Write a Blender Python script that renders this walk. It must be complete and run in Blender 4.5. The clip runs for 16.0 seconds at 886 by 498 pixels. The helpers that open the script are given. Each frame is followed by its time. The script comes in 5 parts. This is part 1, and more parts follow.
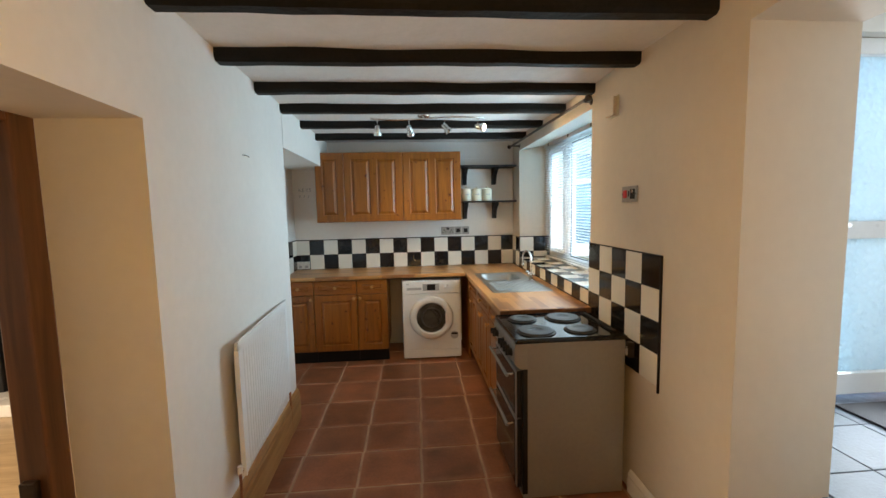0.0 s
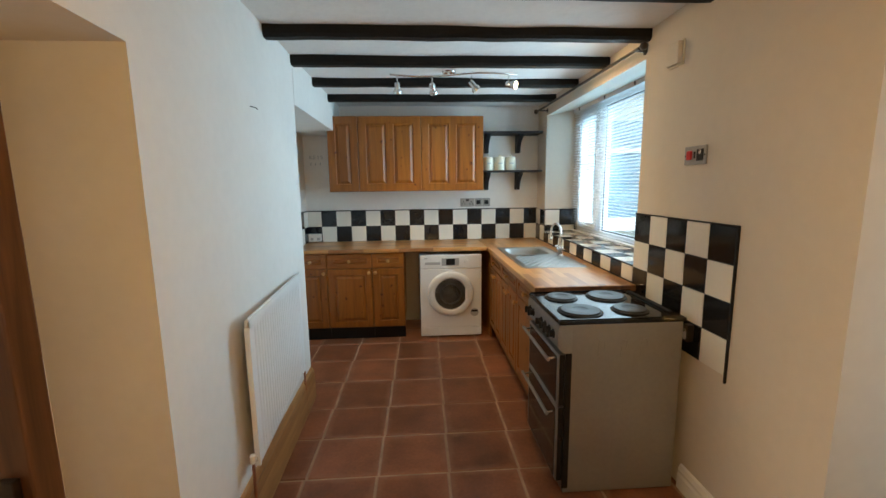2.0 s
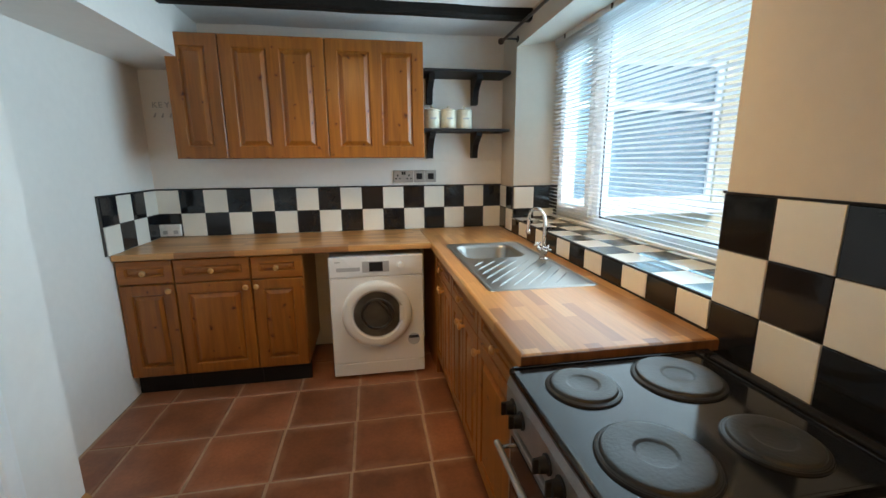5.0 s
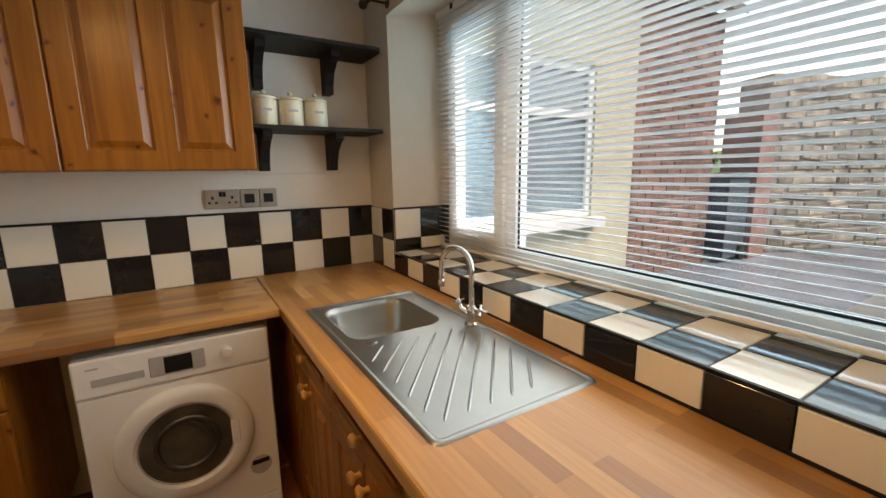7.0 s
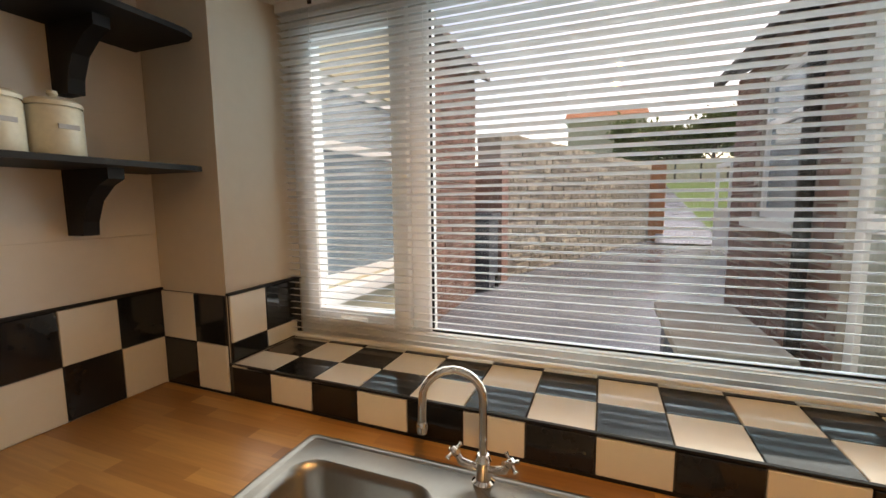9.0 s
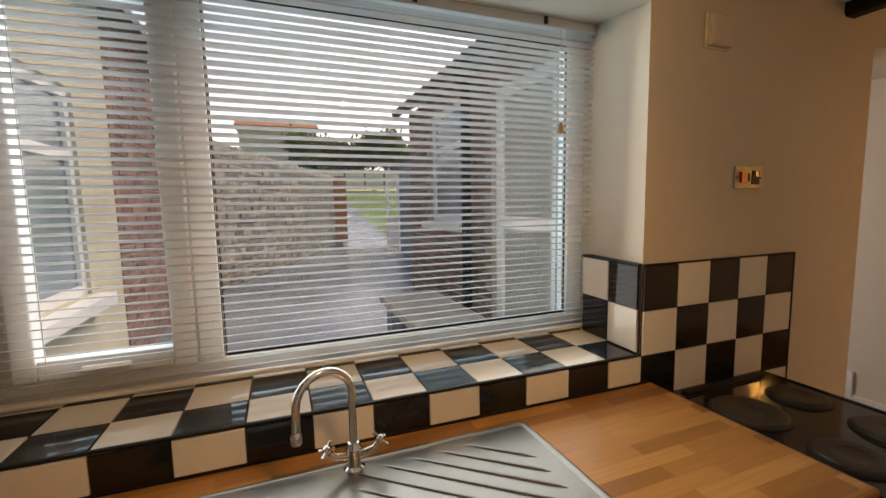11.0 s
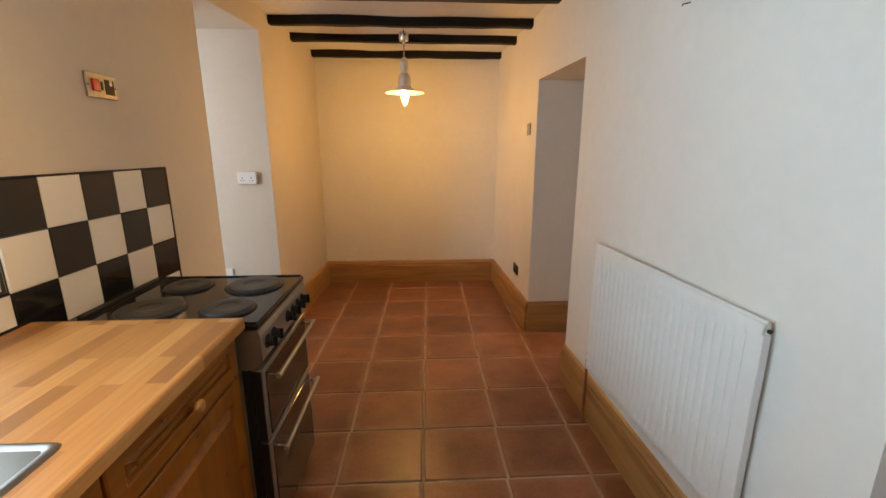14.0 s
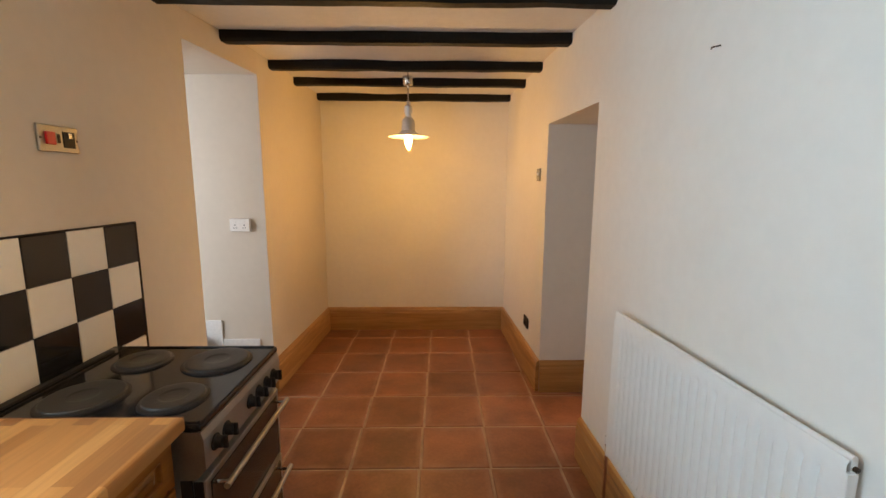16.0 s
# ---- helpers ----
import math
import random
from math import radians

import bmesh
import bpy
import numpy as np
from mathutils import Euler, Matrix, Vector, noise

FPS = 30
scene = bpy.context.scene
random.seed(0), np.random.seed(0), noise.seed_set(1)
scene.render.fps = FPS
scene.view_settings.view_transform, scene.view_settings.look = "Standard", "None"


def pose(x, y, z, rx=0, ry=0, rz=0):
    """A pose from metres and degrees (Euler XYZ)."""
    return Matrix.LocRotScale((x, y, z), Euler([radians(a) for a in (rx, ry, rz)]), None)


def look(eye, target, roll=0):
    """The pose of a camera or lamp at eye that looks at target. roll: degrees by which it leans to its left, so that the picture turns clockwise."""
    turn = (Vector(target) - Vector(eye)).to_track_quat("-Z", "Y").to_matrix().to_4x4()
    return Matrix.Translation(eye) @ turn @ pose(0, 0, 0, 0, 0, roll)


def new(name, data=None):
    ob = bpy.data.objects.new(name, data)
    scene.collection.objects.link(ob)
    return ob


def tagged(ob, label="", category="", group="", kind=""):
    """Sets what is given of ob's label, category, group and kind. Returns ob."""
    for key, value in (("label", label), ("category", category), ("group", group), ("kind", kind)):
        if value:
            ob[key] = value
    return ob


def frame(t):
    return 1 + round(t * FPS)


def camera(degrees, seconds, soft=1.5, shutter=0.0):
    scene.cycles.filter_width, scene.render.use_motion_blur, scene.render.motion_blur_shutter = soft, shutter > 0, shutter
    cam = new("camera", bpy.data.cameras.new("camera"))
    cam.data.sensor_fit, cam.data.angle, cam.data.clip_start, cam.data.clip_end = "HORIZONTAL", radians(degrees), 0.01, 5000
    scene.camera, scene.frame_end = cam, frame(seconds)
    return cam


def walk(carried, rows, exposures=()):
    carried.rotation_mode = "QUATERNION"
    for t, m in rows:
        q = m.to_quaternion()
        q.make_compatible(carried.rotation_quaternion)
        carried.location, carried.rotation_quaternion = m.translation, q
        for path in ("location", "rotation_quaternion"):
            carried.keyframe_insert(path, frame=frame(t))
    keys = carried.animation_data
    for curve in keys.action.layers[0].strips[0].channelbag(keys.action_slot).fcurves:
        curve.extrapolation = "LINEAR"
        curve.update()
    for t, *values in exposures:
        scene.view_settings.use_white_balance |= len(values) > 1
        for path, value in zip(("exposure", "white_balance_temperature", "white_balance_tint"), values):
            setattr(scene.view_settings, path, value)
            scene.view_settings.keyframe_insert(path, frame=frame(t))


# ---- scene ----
cam = camera(93.5, 16.0)
PATH = [
    (0, (1.189, 4.235, 1.61), (1.349, 6.219, 1.418), -1.2),
    (0.5, (1.188, 4.22, 1.605), (1.313, 6.206, 1.403), -1.0),
    (1, (1.179, 4.234, 1.579), (1.29, 6.218, 1.345), -0.8),
    (1.5, (1.143, 4.337, 1.561), (1.253, 6.316, 1.29), -0.7),
    (2, (1.075, 4.508, 1.544), (1.199, 6.481, 1.241), -0.7),
    (2.5, (1.064, 4.658, 1.516), (1.208, 6.625, 1.187), -0.8),
    (3, (1.146, 4.906, 1.489), (1.329, 6.866, 1.13), -0.9),
    (3.5, (1.241, 5.138, 1.502), (1.466, 7.087, 1.116), -1.1),
    (3.7, (1.255, 5.231, 1.492), (1.494, 7.176, 1.094), -1.2),
    (5.8, (1.423, 6.291, 1.451), (1.894, 8.193, 1.049), -0.8),
    (6, (1.419, 6.388, 1.455), (1.943, 8.277, 1.06), -1.2),
    (6.5, (1.419, 6.606, 1.442), (2.167, 8.422, 1.061), -1.1),
    (7, (1.485, 6.828, 1.462), (2.517, 8.503, 1.103), -0.9),
    (7.5, (1.494, 7.019, 1.487), (2.836, 8.464, 1.15), -0.8),
    (8, (1.447, 7.245, 1.515), (3.034, 8.426, 1.219), -0.8),
    (8.2, (1.445, 7.335, 1.535), (3.101, 8.413, 1.227), -1.1),
    (10.3, (1.401, 8.115, 1.587), (3.400, 8.112, 1.516), -0.2),
    (10.5, (1.376, 8.114, 1.583), (3.365, 7.945, 1.477), -0.5),
    (11, (1.308, 8.105, 1.581), (3.163, 7.387, 1.375), -1.0),
    (11.5, (1.305, 8.047, 1.587), (2.751, 6.7, 1.283), -0.6),
    (12, (1.319, 8.016, 1.557), (2.163, 6.23, 1.243), -1.2),
    (12.5, (1.302, 8.051, 1.559), (1.602, 6.107, 1.199), -0.9),
    (13, (1.252, 8.078, 1.534), (1.259, 6.121, 1.118), -0.3),
    (13.5, (1.222, 8.123, 1.483), (1.133, 6.179, 1.02), 0.1),
    (14, (1.217, 8.133, 1.438), (1.111, 6.19, 0.978), 0.0),
    (14.5, (1.212, 8.109, 1.433), (1.112, 6.154, 1.025), -0.2),
    (15, (1.199, 8.055, 1.47), (1.12, 6.086, 1.127), -0.1),
    (15.5, (1.177, 7.982, 1.506), (1.119, 6.006, 1.203), 0.0),
    (16, (1.128, 7.89, 1.52), (1.088, 5.913, 1.218), 0.2),
]
SKY, PENDANT_W, SPOT_W, SLAT_TILT = 0.15, 6.0, 4.2, 17.0
WINDOW_W, WINDOW_OUT_W, PASSAGE_W = 5.2, 24.0, 8.5
EXPOSURES = [(0, 1.72, 6500, 11), (2.5, 1.78, 6150, 8), (3.5, 1.74, 6200, 10), (6, 1.66, 6950, 13), (6.6, 1.42, 7600, 18), (7.5, 1.0, 8800, 25), (8.2, 0.87, 9300, 28), (10.3, 0.75, 9200, 27), (11, 0.56, 9000, 27), (11.5, 0.55, 9400, 36), (12.1, 0.85, 10000, 45), (12.6, 1.3, 8800, 34), (13.2, 1.66, 7200, 19), (16, 1.78, 6950, 18)]
walk(cam, [(t, look(e, g, r)) for t, e, g, r in PATH], EXPOSURES)

# ---- light ----
world = bpy.data.worlds.new("world")
scene.world = world
world.use_nodes = True
_wn, _wl = world.node_tree.nodes, world.node_tree.links
sky = _wn.new("ShaderNodeTexSky")
sky.sky_type, sky.sun_disc = "NISHITA", False
sky.sun_elevation, sky.sun_rotation = radians(48), radians(120)
sky.dust_density, sky.air_density, sky.ozone_density = 1.3, 1.0, 1.0
_wl.new(sky.outputs[0], _wn["Background"].inputs[0])
_wn["Background"].inputs[1].default_value = SKY

sun = new("sun", bpy.data.lights.new("sun", "SUN"))
sun.data.energy, sun.data.angle, sun.data.color = 1.4, radians(25), (1.0, 0.985, 0.96)
sun.matrix_world = look((20, -12, 26), (4, 8, 0))


def lamp(name, at, watts, radius, colour):
    ob = new(name, bpy.data.lights.new(name, "POINT"))
    ob.data.energy, ob.data.shadow_soft_size, ob.data.color = watts, radius, colour
    ob.location = at
    return ob


def spot(name, at, target, watts, angle, colour):
    ob = new(name, bpy.data.lights.new(name, "SPOT"))
    ob.data.energy, ob.data.spot_size, ob.data.spot_blend, ob.data.color = watts, radians(angle), 1.0, colour
    ob.data.shadow_soft_size = 0.02
    ob.matrix_world = look(at, target)
    return ob


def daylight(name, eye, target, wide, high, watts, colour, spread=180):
    """Rectangular area lamp: sky light in an opening, or the next room's warm fill."""
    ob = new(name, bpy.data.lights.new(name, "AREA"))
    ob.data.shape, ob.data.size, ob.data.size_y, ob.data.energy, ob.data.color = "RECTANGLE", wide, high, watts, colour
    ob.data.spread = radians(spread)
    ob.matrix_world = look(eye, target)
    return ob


daylight("kitchen_window_sky", (3.45, 7.84, 2.10), (1.5, 7.84, 1.55), 2.4, 1.6, WINDOW_OUT_W, (0.36, 0.73, 1.0))
daylight("kitchen_window_opening", (2.46, 7.90, 1.64), (0.0, 7.70, 1.50), 1.85, 1.1, WINDOW_W, (0.68, 0.90, 1.0), 145)
daylight("passage_door_sky", (3.915, 6.25, 1.48), (3.45, 5.0, 1.35), 0.66, 1.8, PASSAGE_W, (0.82, 0.91, 1.0))
daylight("passage_pane_sky", (3.915, 6.62, 1.48), (3.915, 4.0, 1.35), 0.66, 1.8, 1.0, (0.80, 0.92, 1.0))
# unseen warm lamp added in the next room to light the doorway sides
daylight("living_room_warm_fill", (-3.85, 5.5, 1.5), (-1.6, 6.6, 0), 1.7, 1.1, 18.0, (1.0, 0.76, 0.48), 90)
WARM = (1.0, 0.555, 0.145)
lamp("pendant_glow", (1.33, 4.585, 1.765), PENDANT_W, 0.03, WARM)

# ---- materials ----


def material(name, colour, rough=0.6, metal=0.0, noise_scale=8.0, vary=0.12, bump=0.0, bump_scale=60.0, coat=0.0, fine=0.05, spec=0.5):
    """A surface with variation at two scales and fine relief."""
    m = bpy.data.materials.new(name)
    m.use_nodes = True
    n, l = m.node_tree.nodes, m.node_tree.links
    b = n["Principled BSDF"]
    b.inputs["Roughness"].default_value, b.inputs["Metallic"].default_value = rough, metal
    b.inputs["Specular IOR Level"].default_value = spec
    b.inputs["Coat Weight"].default_value = coat
    geo = n.new("ShaderNodeNewGeometry")
    big, small = n.new("ShaderNodeTexNoise"), n.new("ShaderNodeTexNoise")
    big.inputs["Scale"].default_value, big.inputs["Detail"].default_value = noise_scale, 4
    small.inputs["Scale"].default_value, small.inputs["Detail"].default_value = noise_scale * 14, 3
    for t in (big, small):
        l.new(geo.outputs["Position"], t.inputs["Vector"])
    mixer = mix_rgb(m, "MULTIPLY", 1.0, None, None)
    ramp = grey_ramp(m, big.outputs["Fac"], 1 - vary, 1 + vary)
    ramp2 = grey_ramp(m, small.outputs["Fac"], 1 - fine, 1 + fine)
    mult = mix_rgb(m, "MULTIPLY", 1.0, ramp, ramp2)
    l.new(mult, mixer.node.inputs[7])
    mixer.node.inputs[6].default_value = (*colour, 1)
    l.new(mixer, b.inputs["Base Color"])
    rr = n.new("ShaderNodeMapRange")
    rr.inputs["To Min"].default_value, rr.inputs["To Max"].default_value = max(0.02, rough - 0.08), min(1, rough + 0.08)
    l.new(big.outputs["Fac"], rr.inputs["Value"])
    l.new(rr.outputs[0], b.inputs["Roughness"])
    if bump:
        bn, bt = n.new("ShaderNodeBump"), n.new("ShaderNodeTexNoise")
        bt.inputs["Scale"].default_value, bt.inputs["Detail"].default_value = bump_scale, 5
        l.new(geo.outputs["Position"], bt.inputs["Vector"])
        bn.inputs["Strength"].default_value, bn.inputs["Distance"].default_value = bump, 0.01
        l.new(bt.outputs["Fac"], bn.inputs["Height"])
        l.new(bn.outputs[0], b.inputs["Normal"])
    return m


def mix_rgb(m, mode, fac, a, b):
    node = m.node_tree.nodes.new("ShaderNodeMix")
    node.data_type, node.blend_type = "RGBA", mode
    node.inputs[0].default_value = fac
    for value, k in ((a, 6), (b, 7)):
        if value is None:
            continue
        if isinstance(value, tuple):
            node.inputs[k].default_value = (*value, 1)
        else:
            m.node_tree.links.new(value, node.inputs[k])
    return node.outputs[2]


def grey_ramp(m, source, low, high):
    node = m.node_tree.nodes.new("ShaderNodeMapRange")
    node.inputs["From Min"].default_value, node.inputs["From Max"].default_value = 0.3, 0.7
    node.inputs["To Min"].default_value, node.inputs["To Max"].default_value = low, high
    m.node_tree.links.new(source, node.inputs["Value"])
    return node.outputs[0]


def per_piece(m, amount):
    """Each piece a little lighter or darker than its neighbour."""
    n, l = m.node_tree.nodes, m.node_tree.links
    b = n["Principled BSDF"]
    before = b.inputs["Base Color"].links[0].from_socket
    info = n.new("ShaderNodeObjectInfo")
    r = n.new("ShaderNodeMapRange")
    r.inputs["To Min"].default_value, r.inputs["To Max"].default_value = 1 - amount, 1 + amount
    l.new(info.outputs["Random"], r.inputs["Value"])
    l.new(mix_rgb(m, "MULTIPLY", 1.0, before, r.outputs[0]), b.inputs["Base Color"])
    return m


def worn_edges(m, pale, reach=0.10, amount=0.4):
    """Each tile pale and dusty towards its own rim, in an uneven band."""
    n, l = m.node_tree.nodes, m.node_tree.links
    b = n["Principled BSDF"]
    before = b.inputs["Base Color"].links[0].from_socket
    co, sep, geo = n.new("ShaderNodeTexCoord"), n.new("ShaderNodeSeparateXYZ"), n.new("ShaderNodeNewGeometry")
    l.new(co.outputs["Generated"], sep.inputs[0])

    def calc(op, a, c):
        node = n.new("ShaderNodeMath")
        node.operation = op
        for v, k in ((a, 0), (c, 1)):
            if isinstance(v, float):
                node.inputs[k].default_value = v
            elif v is not None:
                l.new(v, node.inputs[k])
        return node.outputs[0]

    rim = [calc("SUBTRACT", 0.5, calc("ABSOLUTE", calc("SUBTRACT", sep.outputs[k], 0.5), None)) for k in (0, 1)]
    near = calc("MINIMUM", *rim)
    cloud = n.new("ShaderNodeTexNoise")
    cloud.inputs["Scale"].default_value, cloud.inputs["Detail"].default_value = 9, 5
    l.new(geo.outputs["Position"], cloud.inputs["Vector"])
    wobble = calc("ADD", near, calc("MULTIPLY", calc("SUBTRACT", cloud.outputs["Fac"], 0.5), 0.22))
    fade = n.new("ShaderNodeMapRange")
    fade.inputs["From Min"].default_value, fade.inputs["From Max"].default_value = 0.0, reach
    fade.inputs["To Min"].default_value, fade.inputs["To Max"].default_value = amount, 0.0
    l.new(wobble, fade.inputs["Value"])
    out = mix_rgb(m, "MIX", 0.0, before, pale)
    l.new(fade.outputs[0], out.node.inputs[0])
    l.new(out, b.inputs["Base Color"])
    return m


def pine(name, axis, dark, light, rough=0.35, knots=True, stretch=14.0):
    """Varnished pine: grain along one axis, with knots."""
    m = bpy.data.materials.new(name)
    m.use_nodes = True
    n, l = m.node_tree.nodes, m.node_tree.links
    b = n["Principled BSDF"]
    geo, mapping = n.new("ShaderNodeNewGeometry"), n.new("ShaderNodeMapping")
    scale = [stretch] * 3
    scale[axis] = 0.9
    mapping.inputs["Scale"].default_value = scale
    l.new(geo.outputs["Position"], mapping.inputs["Vector"])
    grain, fine = n.new("ShaderNodeTexNoise"), n.new("ShaderNodeTexNoise")
    grain.inputs["Scale"].default_value, grain.inputs["Detail"].default_value, grain.inputs["Distortion"].default_value = 1.6, 5, 0.8
    fine.inputs["Scale"].default_value, fine.inputs["Detail"].default_value = 9, 3
    l.new(mapping.outputs[0], grain.inputs["Vector"])
    l.new(mapping.outputs[0], fine.inputs["Vector"])
    info = n.new("ShaderNodeObjectInfo")
    c = n.new("ShaderNodeValToRGB")
    c.color_ramp.elements[0].position, c.color_ramp.elements[0].color = 0.34, (*dark, 1)
    c.color_ramp.elements[1].position, c.color_ramp.elements[1].color = 0.66, (*light, 1)
    l.new(grain.outputs["Fac"], c.inputs["Fac"])
    out = mix_rgb(m, "MULTIPLY", 1.0, c.outputs[0], grey_ramp(m, fine.outputs["Fac"], 0.90, 1.06))
    r = n.new("ShaderNodeMapRange")
    r.inputs["To Min"].default_value, r.inputs["To Max"].default_value = 0.86, 1.1
    l.new(info.outputs["Random"], r.inputs["Value"])
    out = mix_rgb(m, "MULTIPLY", 1.0, out, r.outputs[0])
    if knots:
        v, sep, add, com = n.new("ShaderNodeTexVoronoi"), n.new("ShaderNodeSeparateXYZ"), n.new("ShaderNodeMath"), n.new("ShaderNodeCombineXYZ")
        v.voronoi_dimensions = "2D"
        l.new(geo.outputs["Position"], sep.inputs[0])
        l.new(sep.outputs[0], add.inputs[0])
        l.new(sep.outputs[1], add.inputs[1])
        l.new(add.outputs[0], com.inputs[0])
        l.new(sep.outputs[2], com.inputs[1])
        bend, shift = n.new("ShaderNodeTexNoise"), n.new("ShaderNodeVectorMath")
        bend.inputs["Scale"].default_value, bend.inputs["Detail"].default_value = 22, 2
        l.new(com.outputs[0], bend.inputs["Vector"])
        shift.operation = "MULTIPLY_ADD"
        shift.inputs[1].default_value = (0.035, 0.05, 0)
        l.new(bend.outputs["Color"], shift.inputs[0])
        l.new(com.outputs[0], shift.inputs[2])
        l.new(shift.outputs[0], v.inputs["Vector"])
        v.inputs["Scale"].default_value = 9.0
        kr = n.new("ShaderNodeValToRGB")
        kr.color_ramp.elements[0].position, kr.color_ramp.elements[0].color = 0.02, (0.16, 0.055, 0.025, 1)
        kr.color_ramp.elements[1].position, kr.color_ramp.elements[1].color = 0.20, (1, 1, 1, 1)
        halo = kr.color_ramp.elements.new(0.06)
        halo.color = (0.42, 0.20, 0.12, 1)
        halo = kr.color_ramp.elements.new(0.10)
        halo.color = (0.80, 0.64, 0.52, 1)
        grow, size = n.new("ShaderNodeMath"), n.new("ShaderNodeSeparateColor")
        grow.operation = "MULTIPLY_ADD"
        l.new(v.outputs["Color"], size.inputs[0])
        wide = n.new("ShaderNodeMapRange")
        wide.inputs["To Min"].default_value, wide.inputs["To Max"].default_value = 0.75, 2.2
        l.new(size.outputs[1], wide.inputs["Value"])
        l.new(v.outputs["Distance"], grow.inputs[0])
        l.new(wide.outputs[0], grow.inputs[1])
        grow.inputs[2].default_value = 0.0
        l.new(grow.outputs[0], kr.inputs["Fac"])
        knotted = mix_rgb(m, "MULTIPLY", 1.0, out, kr.outputs[0])
        pick, some = n.new("ShaderNodeSeparateColor"), n.new("ShaderNodeMath")
        some.operation = "GREATER_THAN"
        some.inputs[1].default_value = 0.62
        l.new(v.outputs["Color"], pick.inputs[0])
        l.new(pick.outputs[0], some.inputs[0])
        plain, out = out, mix_rgb(m, "MIX", 0.0, out, knotted)
        l.new(some.outputs[0], out.node.inputs[0])
    l.new(out, b.inputs["Base Color"])
    b.inputs["Roughness"].default_value = rough
    b.inputs["Coat Weight"].default_value, b.inputs["Coat Roughness"].default_value = 0.12, 0.25
    bn = n.new("ShaderNodeBump")
    bn.inputs["Strength"].default_value, bn.inputs["Distance"].default_value = 0.12, 0.003
    l.new(grain.outputs["Fac"], bn.inputs["Height"])
    l.new(bn.outputs[0], b.inputs["Normal"])
    return m


def butcher_block(name, along_y):
    """Laminate printed with staggered hardwood staves."""
    m = bpy.data.materials.new(name)
    m.use_nodes = True
    n, l = m.node_tree.nodes, m.node_tree.links
    b = n["Principled BSDF"]
    geo, mp = n.new("ShaderNodeNewGeometry"), n.new("ShaderNodeMapping")
    mp.inputs["Rotation"].default_value = (0, 0, radians(90) if along_y else 0)
    l.new(geo.outputs["Position"], mp.inputs["Vector"])
    brick = n.new("ShaderNodeTexBrick")
    brick.offset, brick.offset_frequency, brick.squash = 0.37, 2, 1.0
    for key, value in (("Scale", 1.0), ("Mortar Size", 0.0), ("Brick Width", 0.34), ("Row Height", 0.047), ("Bias", 0.0)):
        brick.inputs[key].default_value = value
    brick.inputs["Color1"].default_value, brick.inputs["Color2"].default_value = (0, 0, 0, 1), (1, 1, 1, 1)
    l.new(mp.outputs[0], brick.inputs["Vector"])
    c = n.new("ShaderNodeValToRGB")
    e = c.color_ramp.elements
    e[0].position, e[0].color = 0.0, (0.28, 0.125, 0.048, 1)
    e[1].position, e[1].color = 1.0, (0.58, 0.315, 0.115, 1)
    mid = e.new(0.3)
    mid.color = (0.42, 0.200, 0.066, 1)
    mid = e.new(0.7)
    mid.color = (0.53, 0.272, 0.094, 1)
    l.new(brick.outputs["Color"], c.inputs["Fac"])
    gm, g = n.new("ShaderNodeMapping"), n.new("ShaderNodeTexNoise")
    gm.inputs["Scale"].default_value = (60, 3, 60) if along_y else (3, 60, 60)
    l.new(geo.outputs["Position"], gm.inputs["Vector"])
    l.new(gm.outputs[0], g.inputs["Vector"])
    g.inputs["Scale"].default_value, g.inputs["Detail"].default_value = 1.5, 5
    out = mix_rgb(m, "MULTIPLY", 1.0, c.outputs[0], grey_ramp(m, g.outputs["Fac"], 0.88, 1.08))
    l.new(out, b.inputs["Base Color"])
    b.inputs["Roughness"].default_value = 0.3
    return m


def leafy(m):
    """Thin leaves let some light through."""
    n, l = m.node_tree.nodes, m.node_tree.links
    b = n["Principled BSDF"]
    t, mixer = n.new("ShaderNodeBsdfTranslucent"), n.new("ShaderNodeMixShader")
    l.new(b.inputs["Base Color"].links[0].from_socket, t.inputs[0])
    mixer.inputs[0].default_value = 0.6
    l.new(b.outputs[0], mixer.inputs[1])
    l.new(t.outputs[0], mixer.inputs[2])
    l.new(mixer.outputs[0], n["Material Output"].inputs[0])
    return m


def grazing(m):
    """Gloss share of a thin pane, alike from both of its sides."""
    n, l = m.node_tree.nodes, m.node_tree.links
    lw, po, ma = n.new("ShaderNodeLayerWeight"), n.new("ShaderNodeMath"), n.new("ShaderNodeMath")
    lw.inputs["Blend"].default_value = 0.5
    po.operation, ma.operation = "POWER", "MULTIPLY_ADD"
    po.inputs[1].default_value, ma.inputs[1].default_value, ma.inputs[2].default_value = 5.0, 0.7, 0.035
    l.new(lw.outputs["Facing"], po.inputs[0])
    l.new(po.outputs[0], ma.inputs[0])
    return ma.outputs[0]


def glass(name, tint=(1, 1, 1), gloss=0.02):
    m = bpy.data.materials.new(name)
    m.use_nodes = True
    n, l = m.node_tree.nodes, m.node_tree.links
    n.remove(n["Principled BSDF"])
    clear, shine, fres, mixer = n.new("ShaderNodeBsdfTransparent"), n.new("ShaderNodeBsdfGlossy"), grazing(m), n.new("ShaderNodeMixShader")
    clear.inputs[0].default_value = (*tint, 1)
    shine.inputs["Roughness"].default_value = gloss
    l.new(fres, mixer.inputs[0])
    l.new(clear.outputs[0], mixer.inputs[1])
    l.new(shine.outputs[0], mixer.inputs[2])
    l.new(mixer.outputs[0], n["Material Output"].inputs[0])
    return m


